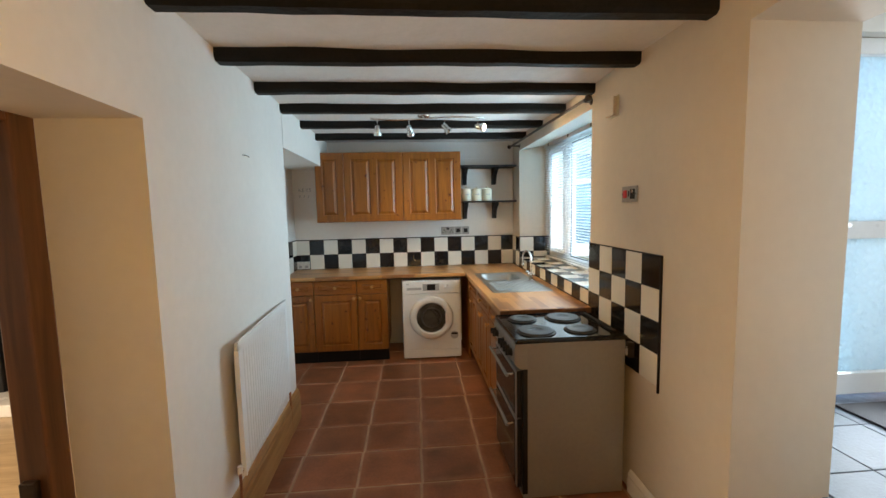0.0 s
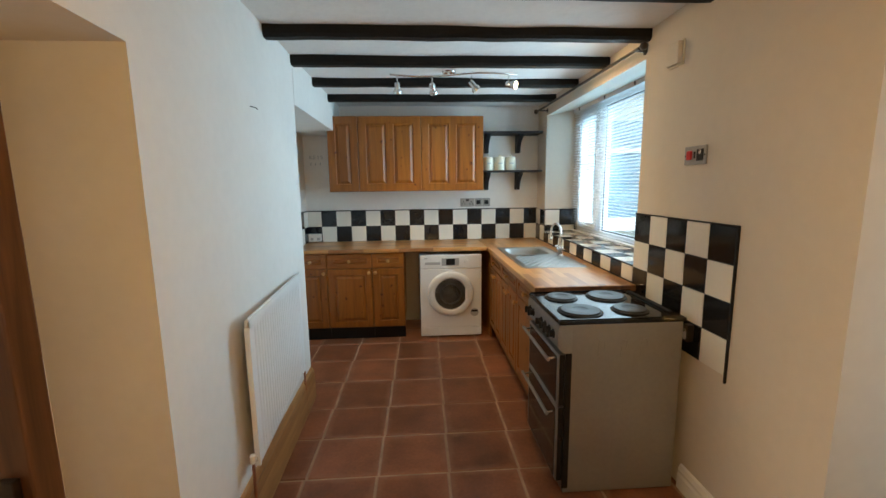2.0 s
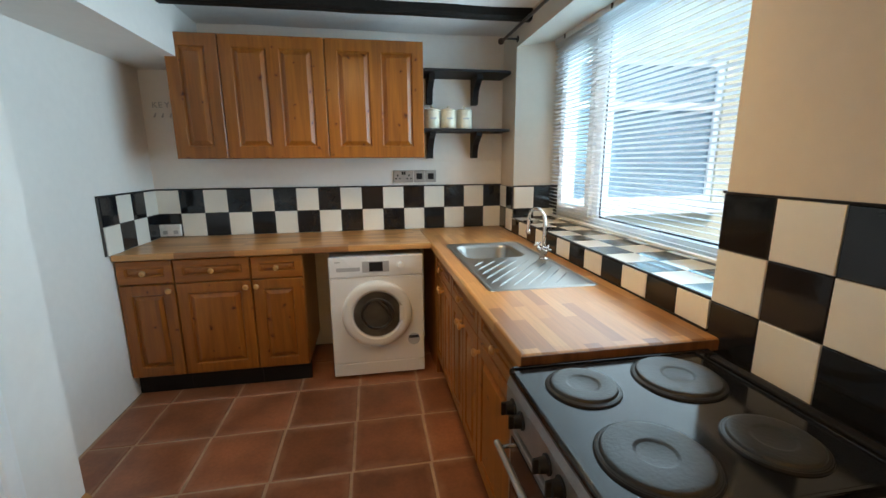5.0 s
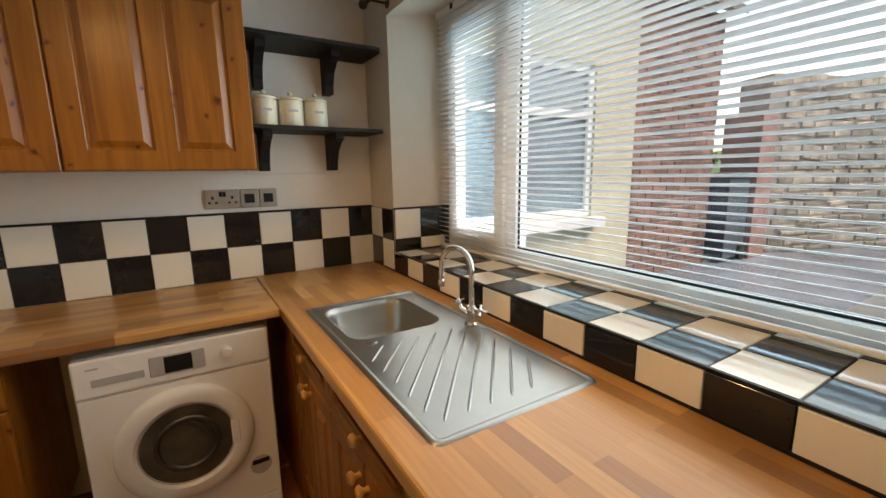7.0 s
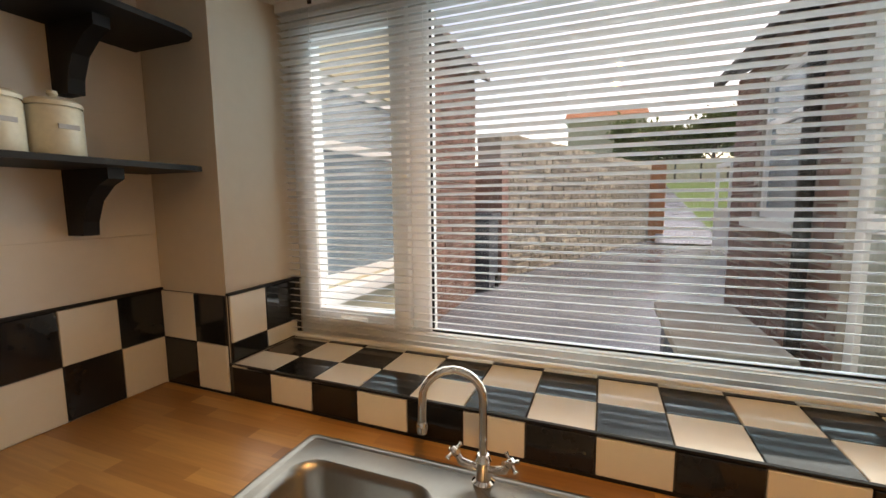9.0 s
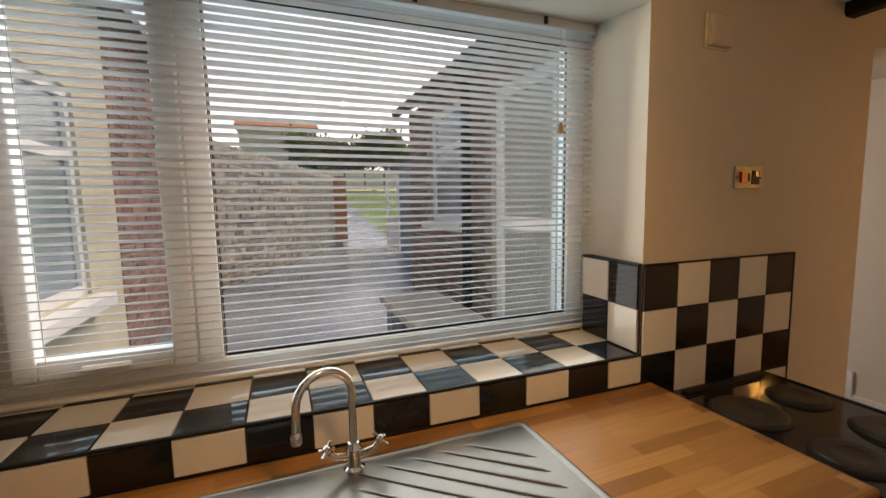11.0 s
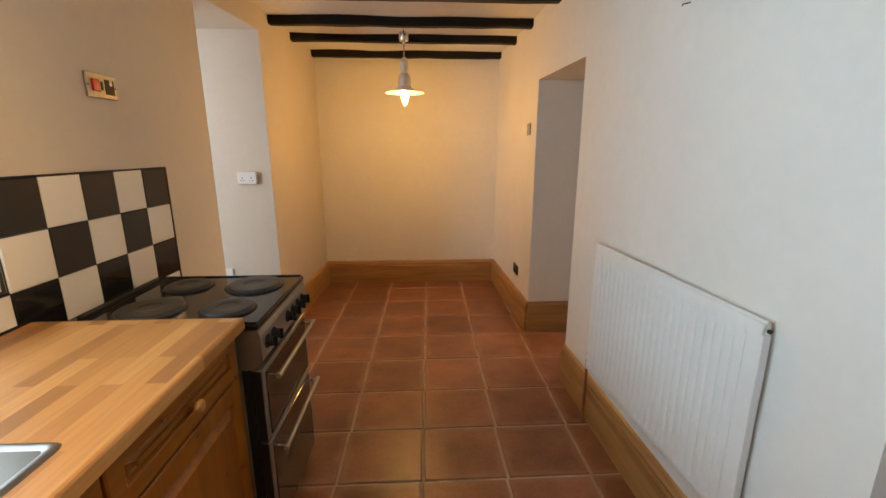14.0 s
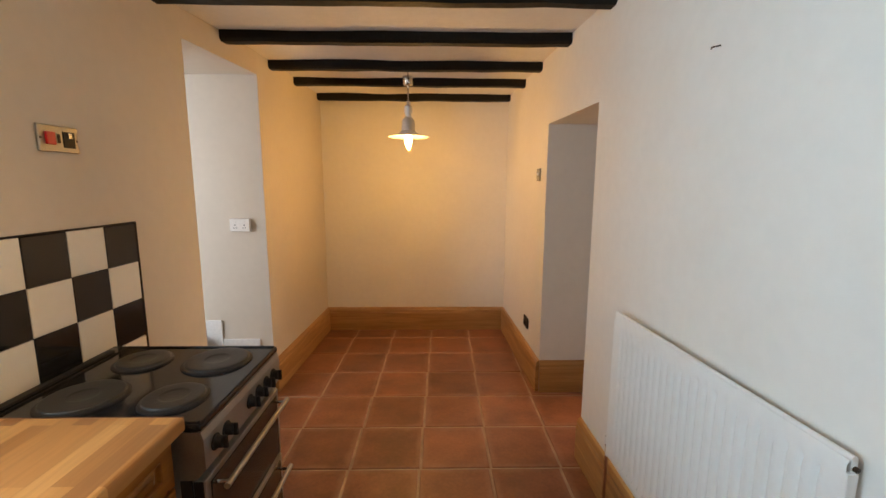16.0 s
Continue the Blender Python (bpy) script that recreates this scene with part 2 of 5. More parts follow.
def frosted(name):
    """Textured glass that lets daylight through but no view."""
    m = bpy.data.materials.new(name)
    m.use_nodes = True
    n, l = m.node_tree.nodes, m.node_tree.links
    n.remove(n["Principled BSDF"])
    through_, shine, fres, mixer = n.new("ShaderNodeBsdfTranslucent"), n.new("ShaderNodeBsdfGlossy"), grazing(m), n.new("ShaderNodeMixShader")
    tex, geo, bn = n.new("ShaderNodeTexVoronoi"), n.new("ShaderNodeNewGeometry"), n.new("ShaderNodeBump")
    tex.inputs["Scale"].default_value = 28
    l.new(geo.outputs["Position"], tex.inputs["Vector"])
    bn.inputs["Strength"].default_value, bn.inputs["Distance"].default_value = 0.6, 0.02
    l.new(tex.outputs["Distance"], bn.inputs["Height"])
    l.new(bn.outputs[0], through_.inputs["Normal"])
    l.new(bn.outputs[0], shine.inputs["Normal"])
    through_.inputs[0].default_value, shine.inputs["Roughness"].default_value = (0.70, 0.78, 0.80, 1), 0.15
    l.new(fres, mixer.inputs[0])
    l.new(through_.outputs[0], mixer.inputs[1])
    l.new(shine.outputs[0], mixer.inputs[2])
    l.new(mixer.outputs[0], n["Material Output"].inputs[0])
    return m


def emitter(name, colour, strength):
    m = bpy.data.materials.new(name)
    m.use_nodes = True
    b = m.node_tree.nodes["Principled BSDF"]
    b.inputs["Base Color"].default_value = (*colour, 1)
    b.inputs["Emission Color"].default_value, b.inputs["Emission Strength"].default_value = (*colour, 1), strength
    return m


WALL = material("painted_plaster", (0.80, 0.775, 0.73), 0.75, noise_scale=1.6, vary=0.035, bump=0.12, bump_scale=9, fine=0.015)
# cream paint with shade in its colour: the east side gets only bounced light
SHADED_CREAM_WALL = material("shade_darkened_cream_plaster", (0.635, 0.565, 0.47), 0.75, noise_scale=1.6, vary=0.035, bump=0.12, bump_scale=9, fine=0.015)
CEIL = material("ceiling_plaster", (0.80, 0.785, 0.76), 0.85, noise_scale=2.5, vary=0.05, bump=0.5, bump_scale=11, fine=0.02)
BEAM = material("black_painted_timber", (0.007, 0.006, 0.005), 0.6, spec=0.25, noise_scale=5, vary=0.4, bump=0.6, bump_scale=18, fine=0.3)
BLACK = material("black_paint", (0.010, 0.009, 0.010), 0.55, spec=0.3, noise_scale=6, vary=0.3)
TERRA = worn_edges(per_piece(material("terracotta_tile", (0.235, 0.088, 0.042), 0.34, noise_scale=4.0, vary=0.30, bump=0.16, bump_scale=14, fine=0.10), 0.20), (0.40, 0.215, 0.135))
GROUT = material("floor_grout", (0.43, 0.30, 0.205), 0.85, noise_scale=6, vary=0.25, bump=0.3)
TILE_W = per_piece(material("white_glazed_tile", (0.80, 0.775, 0.70), 0.09, noise_scale=3, vary=0.03, bump=0.05, bump_scale=14, fine=0.01), 0.03)
TILE_B = per_piece(material("black_glazed_tile", (0.012, 0.013, 0.016), 0.10, noise_scale=3, vary=0.15, bump=0.05, bump_scale=14), 0.1)
JOINT = material("tile_grout", (0.05, 0.045, 0.04), 0.8, noise_scale=9, vary=0.3)
PINE_V = pine("varnished_pine_upright", 2, (0.225, 0.068, 0.007), (0.335, 0.112, 0.012))
PINE_X = pine("varnished_pine_across", 0, (0.225, 0.068, 0.007), (0.335, 0.112, 0.012))
PINE_Y = pine("varnished_pine_lengthwise", 1, (0.225, 0.068, 0.007), (0.335, 0.112, 0.012))
SKIRT_Y = pine("stained_skirting_lengthwise", 1, (0.34, 0.165, 0.055), (0.50, 0.275, 0.10), 0.4, False)
SKIRT_X = pine("stained_skirting_across", 0, (0.34, 0.165, 0.055), (0.50, 0.275, 0.10), 0.4, False)
DARKWOOD = pine("dark_stained_door_lining", 2, (0.10, 0.040, 0.016), (0.20, 0.085, 0.034), 0.4, False)
BLOCK_X = butcher_block("block_laminate_across", False)
BLOCK_Y = butcher_block("block_laminate_lengthwise", True)
WHITE_ENAMEL = material("white_enamel", (0.80, 0.80, 0.79), 0.25, noise_scale=2, vary=0.02, fine=0.01)
RAD_WHITE = material("radiator_enamel", (0.82, 0.82, 0.80), 0.35, noise_scale=2, vary=0.03, fine=0.015)
UPVC = material("white_upvc", (0.82, 0.83, 0.83), 0.3, noise_scale=3, vary=0.02, fine=0.01)
SLAT = material("white_blind_slat", (0.80, 0.80, 0.79), 0.4, noise_scale=5, vary=0.04, fine=0.02)
STEEL = material("brushed_steel", (0.62, 0.61, 0.59), 0.27, 1.0, noise_scale=10, vary=0.08, bump=0.05, bump_scale=90)
SATIN = material("satin_aluminium", (0.76, 0.73, 0.68), 0.42, 0.5, noise_scale=12, vary=0.05)
CHROME = material("chrome", (0.80, 0.79, 0.78), 0.08, 1.0, noise_scale=10, vary=0.05)
SILVER = material("silver_grey_enamel", (0.33, 0.32, 0.30), 0.38, 0.5, noise_scale=3, vary=0.05, fine=0.03)
HOB = material("black_hob_enamel", (0.010, 0.010, 0.012), 0.12, noise_scale=4, vary=0.2, spec=0.38)
PLATE = material("cast_iron_plate", (0.022, 0.021, 0.020), 0.40, 0.0, noise_scale=18, vary=0.3, bump=0.1, bump_scale=120)
OVENGLASS = material("dark_oven_glass", (0.022, 0.020, 0.019), 0.05, noise_scale=2, vary=0.1)
BRONZE = material("dark_bronze", (0.06, 0.045, 0.035), 0.35, 0.7, noise_scale=20, vary=0.2)
CREAM = material("cream_ceramic", (0.74, 0.69, 0.55), 0.25, noise_scale=6, vary=0.05)
PLASTIC = material("white_plastic", (0.78, 0.77, 0.74), 0.35, noise_scale=6, vary=0.03)
GREY = material("grey_plastic", (0.42, 0.42, 0.42), 0.4, noise_scale=6, vary=0.06)
RED = material("red_plastic", (0.55, 0.02, 0.02), 0.3, noise_scale=6, vary=0.06)
WOODKNOB = material("varnished_wood_knob", (0.52, 0.27, 0.09), 0.3, noise_scale=12, vary=0.15)
COPPER = material("copper_pipe", (0.45, 0.23, 0.14), 0.35, 0.9, noise_scale=20, vary=0.2)
PANE = glass("window_glass", (0.97, 0.99, 0.98))
PASSAGE_GROUT = material("grey_floor_grout", (0.10, 0.105, 0.11), 0.85, noise_scale=6, vary=0.2, bump=0.3)
FROST = frosted("frosted_door_glass")
SINKSTEEL = material("satin_stainless_steel", (0.36, 0.355, 0.34), 0.32, 1.0, noise_scale=6, vary=0.06, fine=0.02)
PLATE_STEEL = material("dull_brushed_steel", (0.38, 0.37, 0.35), 0.5, 1.0, noise_scale=14, vary=0.1, bump=0.05, bump_scale=120)
BOWL = material("washer_bowl_glass", (0.06, 0.058, 0.052), 0.06, noise_scale=7, vary=0.5)
DRUM = material("shadowed_drum_steel", (0.10, 0.10, 0.10), 0.35, 0.8, noise_scale=9, vary=0.2)
BULB = emitter("glowing_bulb", (1.0, 0.60, 0.24), 7.0)
SPOTGLOW = emitter("glowing_spot_lens", (1.0, 0.74, 0.38), 9.0)
SLATE_TILE = per_piece(material("blue_grey_floor_tile", (0.115, 0.145, 0.175), 0.42, noise_scale=5, vary=0.15, bump=0.15), 0.08)
LAMINATE = pine("pale_laminate_floor", 0, (0.42, 0.30, 0.17), (0.58, 0.43, 0.26), 0.4, False, 8.0)
BRICK = per_piece(material("weathered_red_brick", (0.26, 0.145, 0.118), 0.85, noise_scale=6, vary=0.3, bump=0.5, bump_scale=40, fine=0.2), 0.28)
MORTAR = material("mortar", (0.42, 0.37, 0.32), 0.9, noise_scale=7, vary=0.2, bump=0.5)
STONE = per_piece(material("rubble_stone", (0.40, 0.345, 0.265), 0.9, noise_scale=9, vary=0.45, bump=0.8, bump_scale=20, fine=0.25), 0.35)
RENDERED = material("yellow_render", (0.58, 0.54, 0.40), 0.85, noise_scale=3, vary=0.10, bump=0.35, bump_scale=30)
PAVING = material("wet_concrete_paving", (0.215, 0.245, 0.295), 0.22, noise_scale=1.5, vary=0.28, bump=0.2, bump_scale=9, fine=0.15)
ROOFSLATE = per_piece(material("roof_slate", (0.085, 0.085, 0.095), 0.55, noise_scale=6, vary=0.25, bump=0.3), 0.2)
ORANGE_TILE = material("orange_roof_tile", (0.52, 0.19, 0.08), 0.8, noise_scale=3, vary=0.25, bump=0.5)
PALE_FENCE = material("pale_weathered_timber", (0.72, 0.62, 0.42), 0.8, noise_scale=4, vary=0.15, bump=0.3)
LAWN = material("lawn_grass", (0.10, 0.19, 0.035), 0.9, noise_scale=3, vary=0.35, bump=0.8, bump_scale=60, fine=0.3)
LEAF = leafy(material("green_leaf", (0.12, 0.165, 0.06), 0.6, noise_scale=3, vary=0.45, fine=0.3))
BARK = material("tree_bark", (0.10, 0.075, 0.05), 0.9, noise_scale=8, vary=0.3, bump=0.8)
BLUEDOOR = material("blue_grey_painted_wood", (0.15, 0.21, 0.25), 0.5, noise_scale=4, vary=0.12, bump=0.15)
BLUEBIN = material("faded_blue_plastic", (0.06, 0.075, 0.10), 0.5, noise_scale=4, vary=0.12)
DARKGLASS = material("dim_window_pane", (0.20, 0.27, 0.32), 0.08, noise_scale=1.2, vary=0.3)

# ---- shaping helpers ----


def link(name, bm, mat, smooth=False):
    me = bpy.data.meshes.new(name)
    bmesh.ops.recalc_face_normals(bm, faces=bm.faces)
    bm.to_mesh(me)
    bm.free()
    me.materials.append(mat)
    if smooth:
        me.shade_smooth()
        me.set_sharp_from_angle(angle=radians(40))
    return new(name, me)


def thing(name, at, label, category, group=""):
    e = new(name)
    e.location = at
    e.empty_display_size = 0.05
    return tagged(e, label, category, group)


def part(name, bm, mat, parent, label="", smooth=False):
    ob = link(name, bm, mat, smooth)
    ob.parent = parent
    if parent.type == "EMPTY":
        ob.matrix_parent_inverse = Matrix.Translation(parent.location).inverted()
    return tagged(ob, label)


def structure(name, bm, mat, label="", category="", smooth=False):
    return tagged(link(name, bm, mat, smooth), label, category, "", "structure")


def box(bm, x0, x1, y0, y1, z0, z1, bevel=0.0, seg=2):
    made = bmesh.ops.create_cube(bm, size=1.0, matrix=Matrix.LocRotScale(((x0 + x1) / 2, (y0 + y1) / 2, (z0 + z1) / 2), None, (abs(x1 - x0), abs(y1 - y0), abs(z1 - z0))))
    if bevel:
        edges = list({e for v in made["verts"] for e in v.link_edges})
        bmesh.ops.bevel(bm, geom=edges, offset=bevel, segments=seg, profile=0.5, affect="EDGES")
    return bm


def boxed(*a, **k):
    return box(bmesh.new(), *a, **k)


def prism(bm, corners, z0, z1):
    """An upright block over a plan of corners; z may be one number or one for each corner."""
    zs0 = z0 if isinstance(z0, (list, tuple)) else [z0] * len(corners)
    zs1 = z1 if isinstance(z1, (list, tuple)) else [z1] * len(corners)
    low = [bm.verts.new((x, y, z)) for (x, y), z in zip(corners, zs0)]
    top = [bm.verts.new((x, y, z)) for (x, y), z in zip(corners, zs1)]
    bm.faces.new(low[::-1])
    bm.faces.new(top)
    for i in range(len(corners)):
        j = (i + 1) % len(corners)
        bm.faces.new((low[i], low[j], top[j], top[i]))
    return bm


def lathe(bm, profile, centre, axis="Z", seg=24):
    """Turns a profile of (radius, height) round an axis through centre."""
    turn = {"Z": Matrix(), "X": Matrix.Rotation(radians(90), 4, "Y"), "Y": Matrix.Rotation(radians(-90), 4, "X"), "-X": Matrix.Rotation(radians(-90), 4, "Y")}[axis] if isinstance(axis, str) else Vector((0, 0, 1)).rotation_difference(Vector(axis)).to_matrix().to_4x4()
    m = Matrix.Translation(centre) @ turn
    rings = []
    for r, h in profile:
        if r < 1e-5:
            rings.append([bm.verts.new(m @ Vector((0, 0, h)))])
        else:
            rings.append([bm.verts.new(m @ Vector((r * math.cos(2 * math.pi * i / seg), r * math.sin(2 * math.pi * i / seg), h))) for i in range(seg)])
    for a, b in zip(rings, rings[1:]):
        for i in range(seg):
            j = (i + 1) % seg
            if len(a) == 1 and len(b) == 1:
                continue
            if len(a) == 1:
                bm.faces.new((a[0], b[i], b[j]))
            elif len(b) == 1:
                bm.faces.new((a[i], a[j], b[0]))
            else:
                bm.faces.new((a[i], a[j], b[j], b[i]))
    return bm


def tube(bm, pts, r, seg=10):
    """A round rod through points, capped."""
    pts = [Vector(p) for p in pts]
    radii = r if isinstance(r, (list, tuple)) else [r] * len(pts)
    rings, side = [], None
    for i, p in enumerate(pts):
        d = (pts[min(i + 1, len(pts) - 1)] - pts[max(i - 1, 0)]).normalized()
        if side is None:
            side = d.orthogonal().normalized()
        else:
            side = (side - d * side.dot(d)).normalized()
        up = d.cross(side)
        rings.append([bm.verts.new(p + radii[i] * (math.cos(2 * math.pi * k / seg) * side + math.sin(2 * math.pi * k / seg) * up)) for k in range(seg)])
    for a, b in zip(rings, rings[1:]):
        for k in range(seg):
            bm.faces.new((a[k], a[(k + 1) % seg], b[(k + 1) % seg], b[k]))
    bm.faces.new(rings[0][::-1])
    bm.faces.new(rings[-1])
    return bm


def piece_mesh(name, sx, sy, sz, mat, chamfer=0.002):
    """A small slab with a chamfered top, its underside at z 0."""
    me = bpy.data.meshes.new(name)
    c = chamfer
    v, f = [], []
    for z, d in ((0, 0), (sz - c, 0), (sz, c)):
        v += [(-sx / 2 + d, -sy / 2 + d, z), (sx / 2 - d, -sy / 2 + d, z), (sx / 2 - d, sy / 2 - d, z), (-sx / 2 + d, sy / 2 - d, z)]
    for b in (0, 4):
        f += [(b + i, b + (i + 1) % 4, b + 4 + (i + 1) % 4, b + 4 + i) for i in range(4)]
    f.append((8, 9, 10, 11))
    f.append((3, 2, 1, 0))
    me.from_pydata(v, [], f)
    me.materials.append(mat)
    return me


_pieces = {}


def piece(name, parent, sx, sy, sz, mat, m, chamfer=0.002):
    key = (name, round(sx, 3), round(sy, 3), round(sz, 4), mat.name)
    if key not in _pieces:
        _pieces[key] = piece_mesh(name, sx, sy, sz, mat, chamfer)
    ob = new(name, _pieces[key])
    ob.parent = parent
    ob.matrix_basis = m
    return ob


# ---- the shell ----
CEIL_Z = 2.388
# inner faces of the two long walls, which converge towards the far end
EAST = [(2.252, 3.61), (2.305, 4.966), (2.390, 5.655), (2.400, 6.935), (2.440, 8.880), (2.447, 9.20)]
WEST = [(0.398, 3.61), (0.355, 4.984), (0.310, 5.745), (0.280, 7.45)]
LINTEL_E, LINTEL_W, SILL, SOFFIT = 2.240, 1.934, 1.040, 2.238
OUT_N, OUT_S = 2.87, 2.815


def wall_run(bm, a, b, outer, z0, z1):
    prism(bm, [a, (outer, a[1]), (outer, b[1]), b], z0, z1)


bm = bmesh.new()
wall_run(bm, EAST[0], EAST[1], OUT_S, 0, 2.6)
wall_run(bm, EAST[1], EAST[2], OUT_S, LINTEL_E, 2.6)
prism(bm, [EAST[2], (OUT_S, EAST[2][1]), (OUT_S, 6.45), (OUT_N, 6.45), (OUT_N, 6.86), EAST[3]], 0, 2.6)
prism(bm, [EAST[3], (OUT_N, 6.86), (OUT_N, 8.88), EAST[4]], 0, SILL - 0.012)
prism(bm, [EAST[3], (OUT_N, 6.86), (OUT_N, 8.88), EAST[4]], [SOFFIT, 2.318, 2.318, SOFFIT], 2.6)
wall_run(bm, EAST[4], EAST[5], OUT_N, 0, 2.6)
wall_east = structure("wall_east", bm, SHADED_CREAM_WALL, "cream plaster wall with window and doorway, colour darkened for shade", "wall")
bm = bmesh.new()
wall_run(bm, WEST[0], WEST[1], -0.03, 0, 2.6)
wall_run(bm, WEST[1], WEST[2], -0.03, LINTEL_W, 2.6)
wall_run(bm, WEST[2], WEST[3], -0.03, 0, 2.6)
prism(bm, [(0.283, 7.45), (-0.30, 7.45), (-0.30, 9.20), (0.275, 9.20)], 2.085, 2.6)
prism(bm, [(-0.13, 7.45), (-0.30, 7.45), (-0.30, 9.20), (-0.13, 9.20)], 0, 2.085)
prism(bm, [(-0.03, 7.35), (-0.30, 7.35), (-0.30, 7.45), (-0.03, 7.45)], 0, 2.6)
wall_west = structure("wall_west", bm, WALL, "white painted plaster wall with doorway and recess", "wall")
wall_north = structure("wall_north", boxed(-0.30, 2.87, 9.20, 9.45, 0, 2.6), WALL, "white painted plaster wall behind the units", "wall")
wall_south = structure("wall_south", boxed(-0.03, 2.815, 3.36, 3.61, 0, 2.6), WALL, "plain cream plaster end wall", "wall")


def plaster_sheet(x0, x1, y0, y1, z, step=0.09):
    bm = bmesh.new()
    nx, ny = int((x1 - x0) / step), int((y1 - y0) / step)
    g = []
    for i in range(nx + 1):
        g.append([])
        for j in range(ny + 1):
            x, y = x0 + (x1 - x0) * i / nx, y0 + (y1 - y0) * j / ny
            g[-1].append(bm.verts.new((x, y, z + 0.010 * noise.noise((x * 2.2, y * 2.2, 0)))))
    for i in range(nx):
        for j in range(ny):
            bm.faces.new((g[i][j], g[i][j + 1], g[i + 1][j + 1], g[i + 1][j]))
    box(bm, x0, x1, y0, y1, z + 0.03, z + 0.18)
    return bm


structure("ceiling", plaster_sheet(-0.25, 2.80, 3.62, 9.19, CEIL_Z), CEIL, "uneven white plaster ceiling between black beams", "ceiling", True)


def edge(line, y):
    for (xa, ya), (xb, yb) in zip(line, line[1:]):
        if ya <= y <= yb:
            return xa + (xb - xa) * (y - ya) / (yb - ya)
    return line[0][0] if y < line[0][1] else line[-1][0]


def beam(y, x0, x1, seed):
    """A rough-hewn beam with wavering faces."""
    bm = bmesh.new()
    n, rings = 26, []
    for i in range(n + 1):
        x = x0 + (x1 - x0) * i / n
        w = 0.042 + 0.006 * noise.noise((x * 3, seed, 1))
        d = 2.330 + 0.007 * noise.noise((x * 4, seed, 5))
        s = 0.006 * noise.noise((x * 2.5, seed, 9))
        c = 0.014
        ring = [(-w, CEIL_Z + 0.02), (-w, d + c), (-w + c, d), (w - c, d), (w, d + c), (w, CEIL_Z + 0.02)]
        rings.append([bm.verts.new((x, y + s + a, b)) for a, b in ring])
    for a, b in zip(rings, rings[1:]):
        for k in range(6):
            bm.faces.new((a[k], a[(k + 1) % 6], b[(k + 1) % 6], b[k]))
    bm.faces.new(rings[0])
    bm.faces.new(rings[-1][::-1])
    return tagged(link("ceiling_beam", bm, BEAM), "rough-hewn black painted timber beam under the ceiling", "beam", "ceiling beams")


for i, y in enumerate((3.668, 4.263, 4.745, 5.306, 5.85, 6.395, 6.928, 7.457, 8.036, 8.624)):
    west = edge(WEST, y) if y < 7.45 else 0.28
    beam(y, west - 0.01, edge(EAST, y) + 0.01, i * 3.7)


# skirting boards: plan line, side on which they stand proud, height
def skirting(line, depth, mat, h=0.245):
    """A board with a moulded top along a plan line; depth is to the left of its course."""
    bm = bmesh.new()
    profile = [(0, 0), (depth, 0), (depth, h - 0.06), (depth * 0.8, h - 0.045), (depth * 0.85, h - 0.03), (depth * 0.45, h - 0.008), (0, h)]
    (xa, ya), (xb, yb) = line
    d = Vector((xb - xa, yb - ya, 0)).normalized()
    side = Vector((-d.y, d.x, 0))
    ends = []
    for x, y in line:
        ends.append([bm.verts.new(Vector((x, y, z)) + side * o) for o, z in profile])
    for k in range(len(profile)):
        j = (k + 1) % len(profile)
        bm.faces.new((ends[0][k], ends[0][j], ends[1][j], ends[1][k]))
    bm.faces.new(ends[0])
    bm.faces.new(ends[1][::-1])
    return structure("baseboard", bm, mat, "tall brown stained wooden skirting board with moulded top", "skirting board")


skirting([EAST[0], EAST[1]], 0.026, SKIRT_Y)
skirting([EAST[2], (2.395, 6.36)], 0.020, WALL, 0.13)
skirting([WEST[1], WEST[0]], 0.026, SKIRT_Y)
skirting([WEST[3], WEST[2]], 0.026, SKIRT_Y)
skirting([(2.252, 3.61), (0.398, 3.61)][::-1], 0.026, SKIRT_X)
skirting([(-0.02, 4.984), (0.355, 4.984)][::1], 0.022, SKIRT_X)
skirting([(0.310, 5.745), (-0.02, 5.745)], 0.022, SKIRT_X)

# doorway lining towards the next room
bm = bmesh.new()
box(bm, -0.13, -0.032, 5.655, 5.75, 0, 2.02, 0.006)
box(bm, -0.13, -0.032, 4.975, 5.07, 0, 2.02, 0.006)
box(bm, -0.13, -0.032, 5.072, 5.653, 1.905, 2.02, 0.006)
lining = structure("door_1", bm, DARKWOOD, "dark stained wooden door lining in the doorway", "door frame")
latch = part("latch_keep", boxed(-0.110, -0.060, 5.628, 5.654, 0.62, 0.74, 0.004), BRONZE, lining)

# floors
structure("floor", boxed(-0.13, 2.45, 3.61, 9.20, -0.12, -0.004), GROUT, "terracotta tiled kitchen floor with pale joints", "floor")
floor = bpy.data.objects["floor"]
ROWS_Y = (3.47, 3.865, 4.26, 4.65, 5.045, 5.44, 5.835, 6.20, 6.56, 6.92, 7.275, 7.68, 8.085, 8.48, 8.88, 9.27)
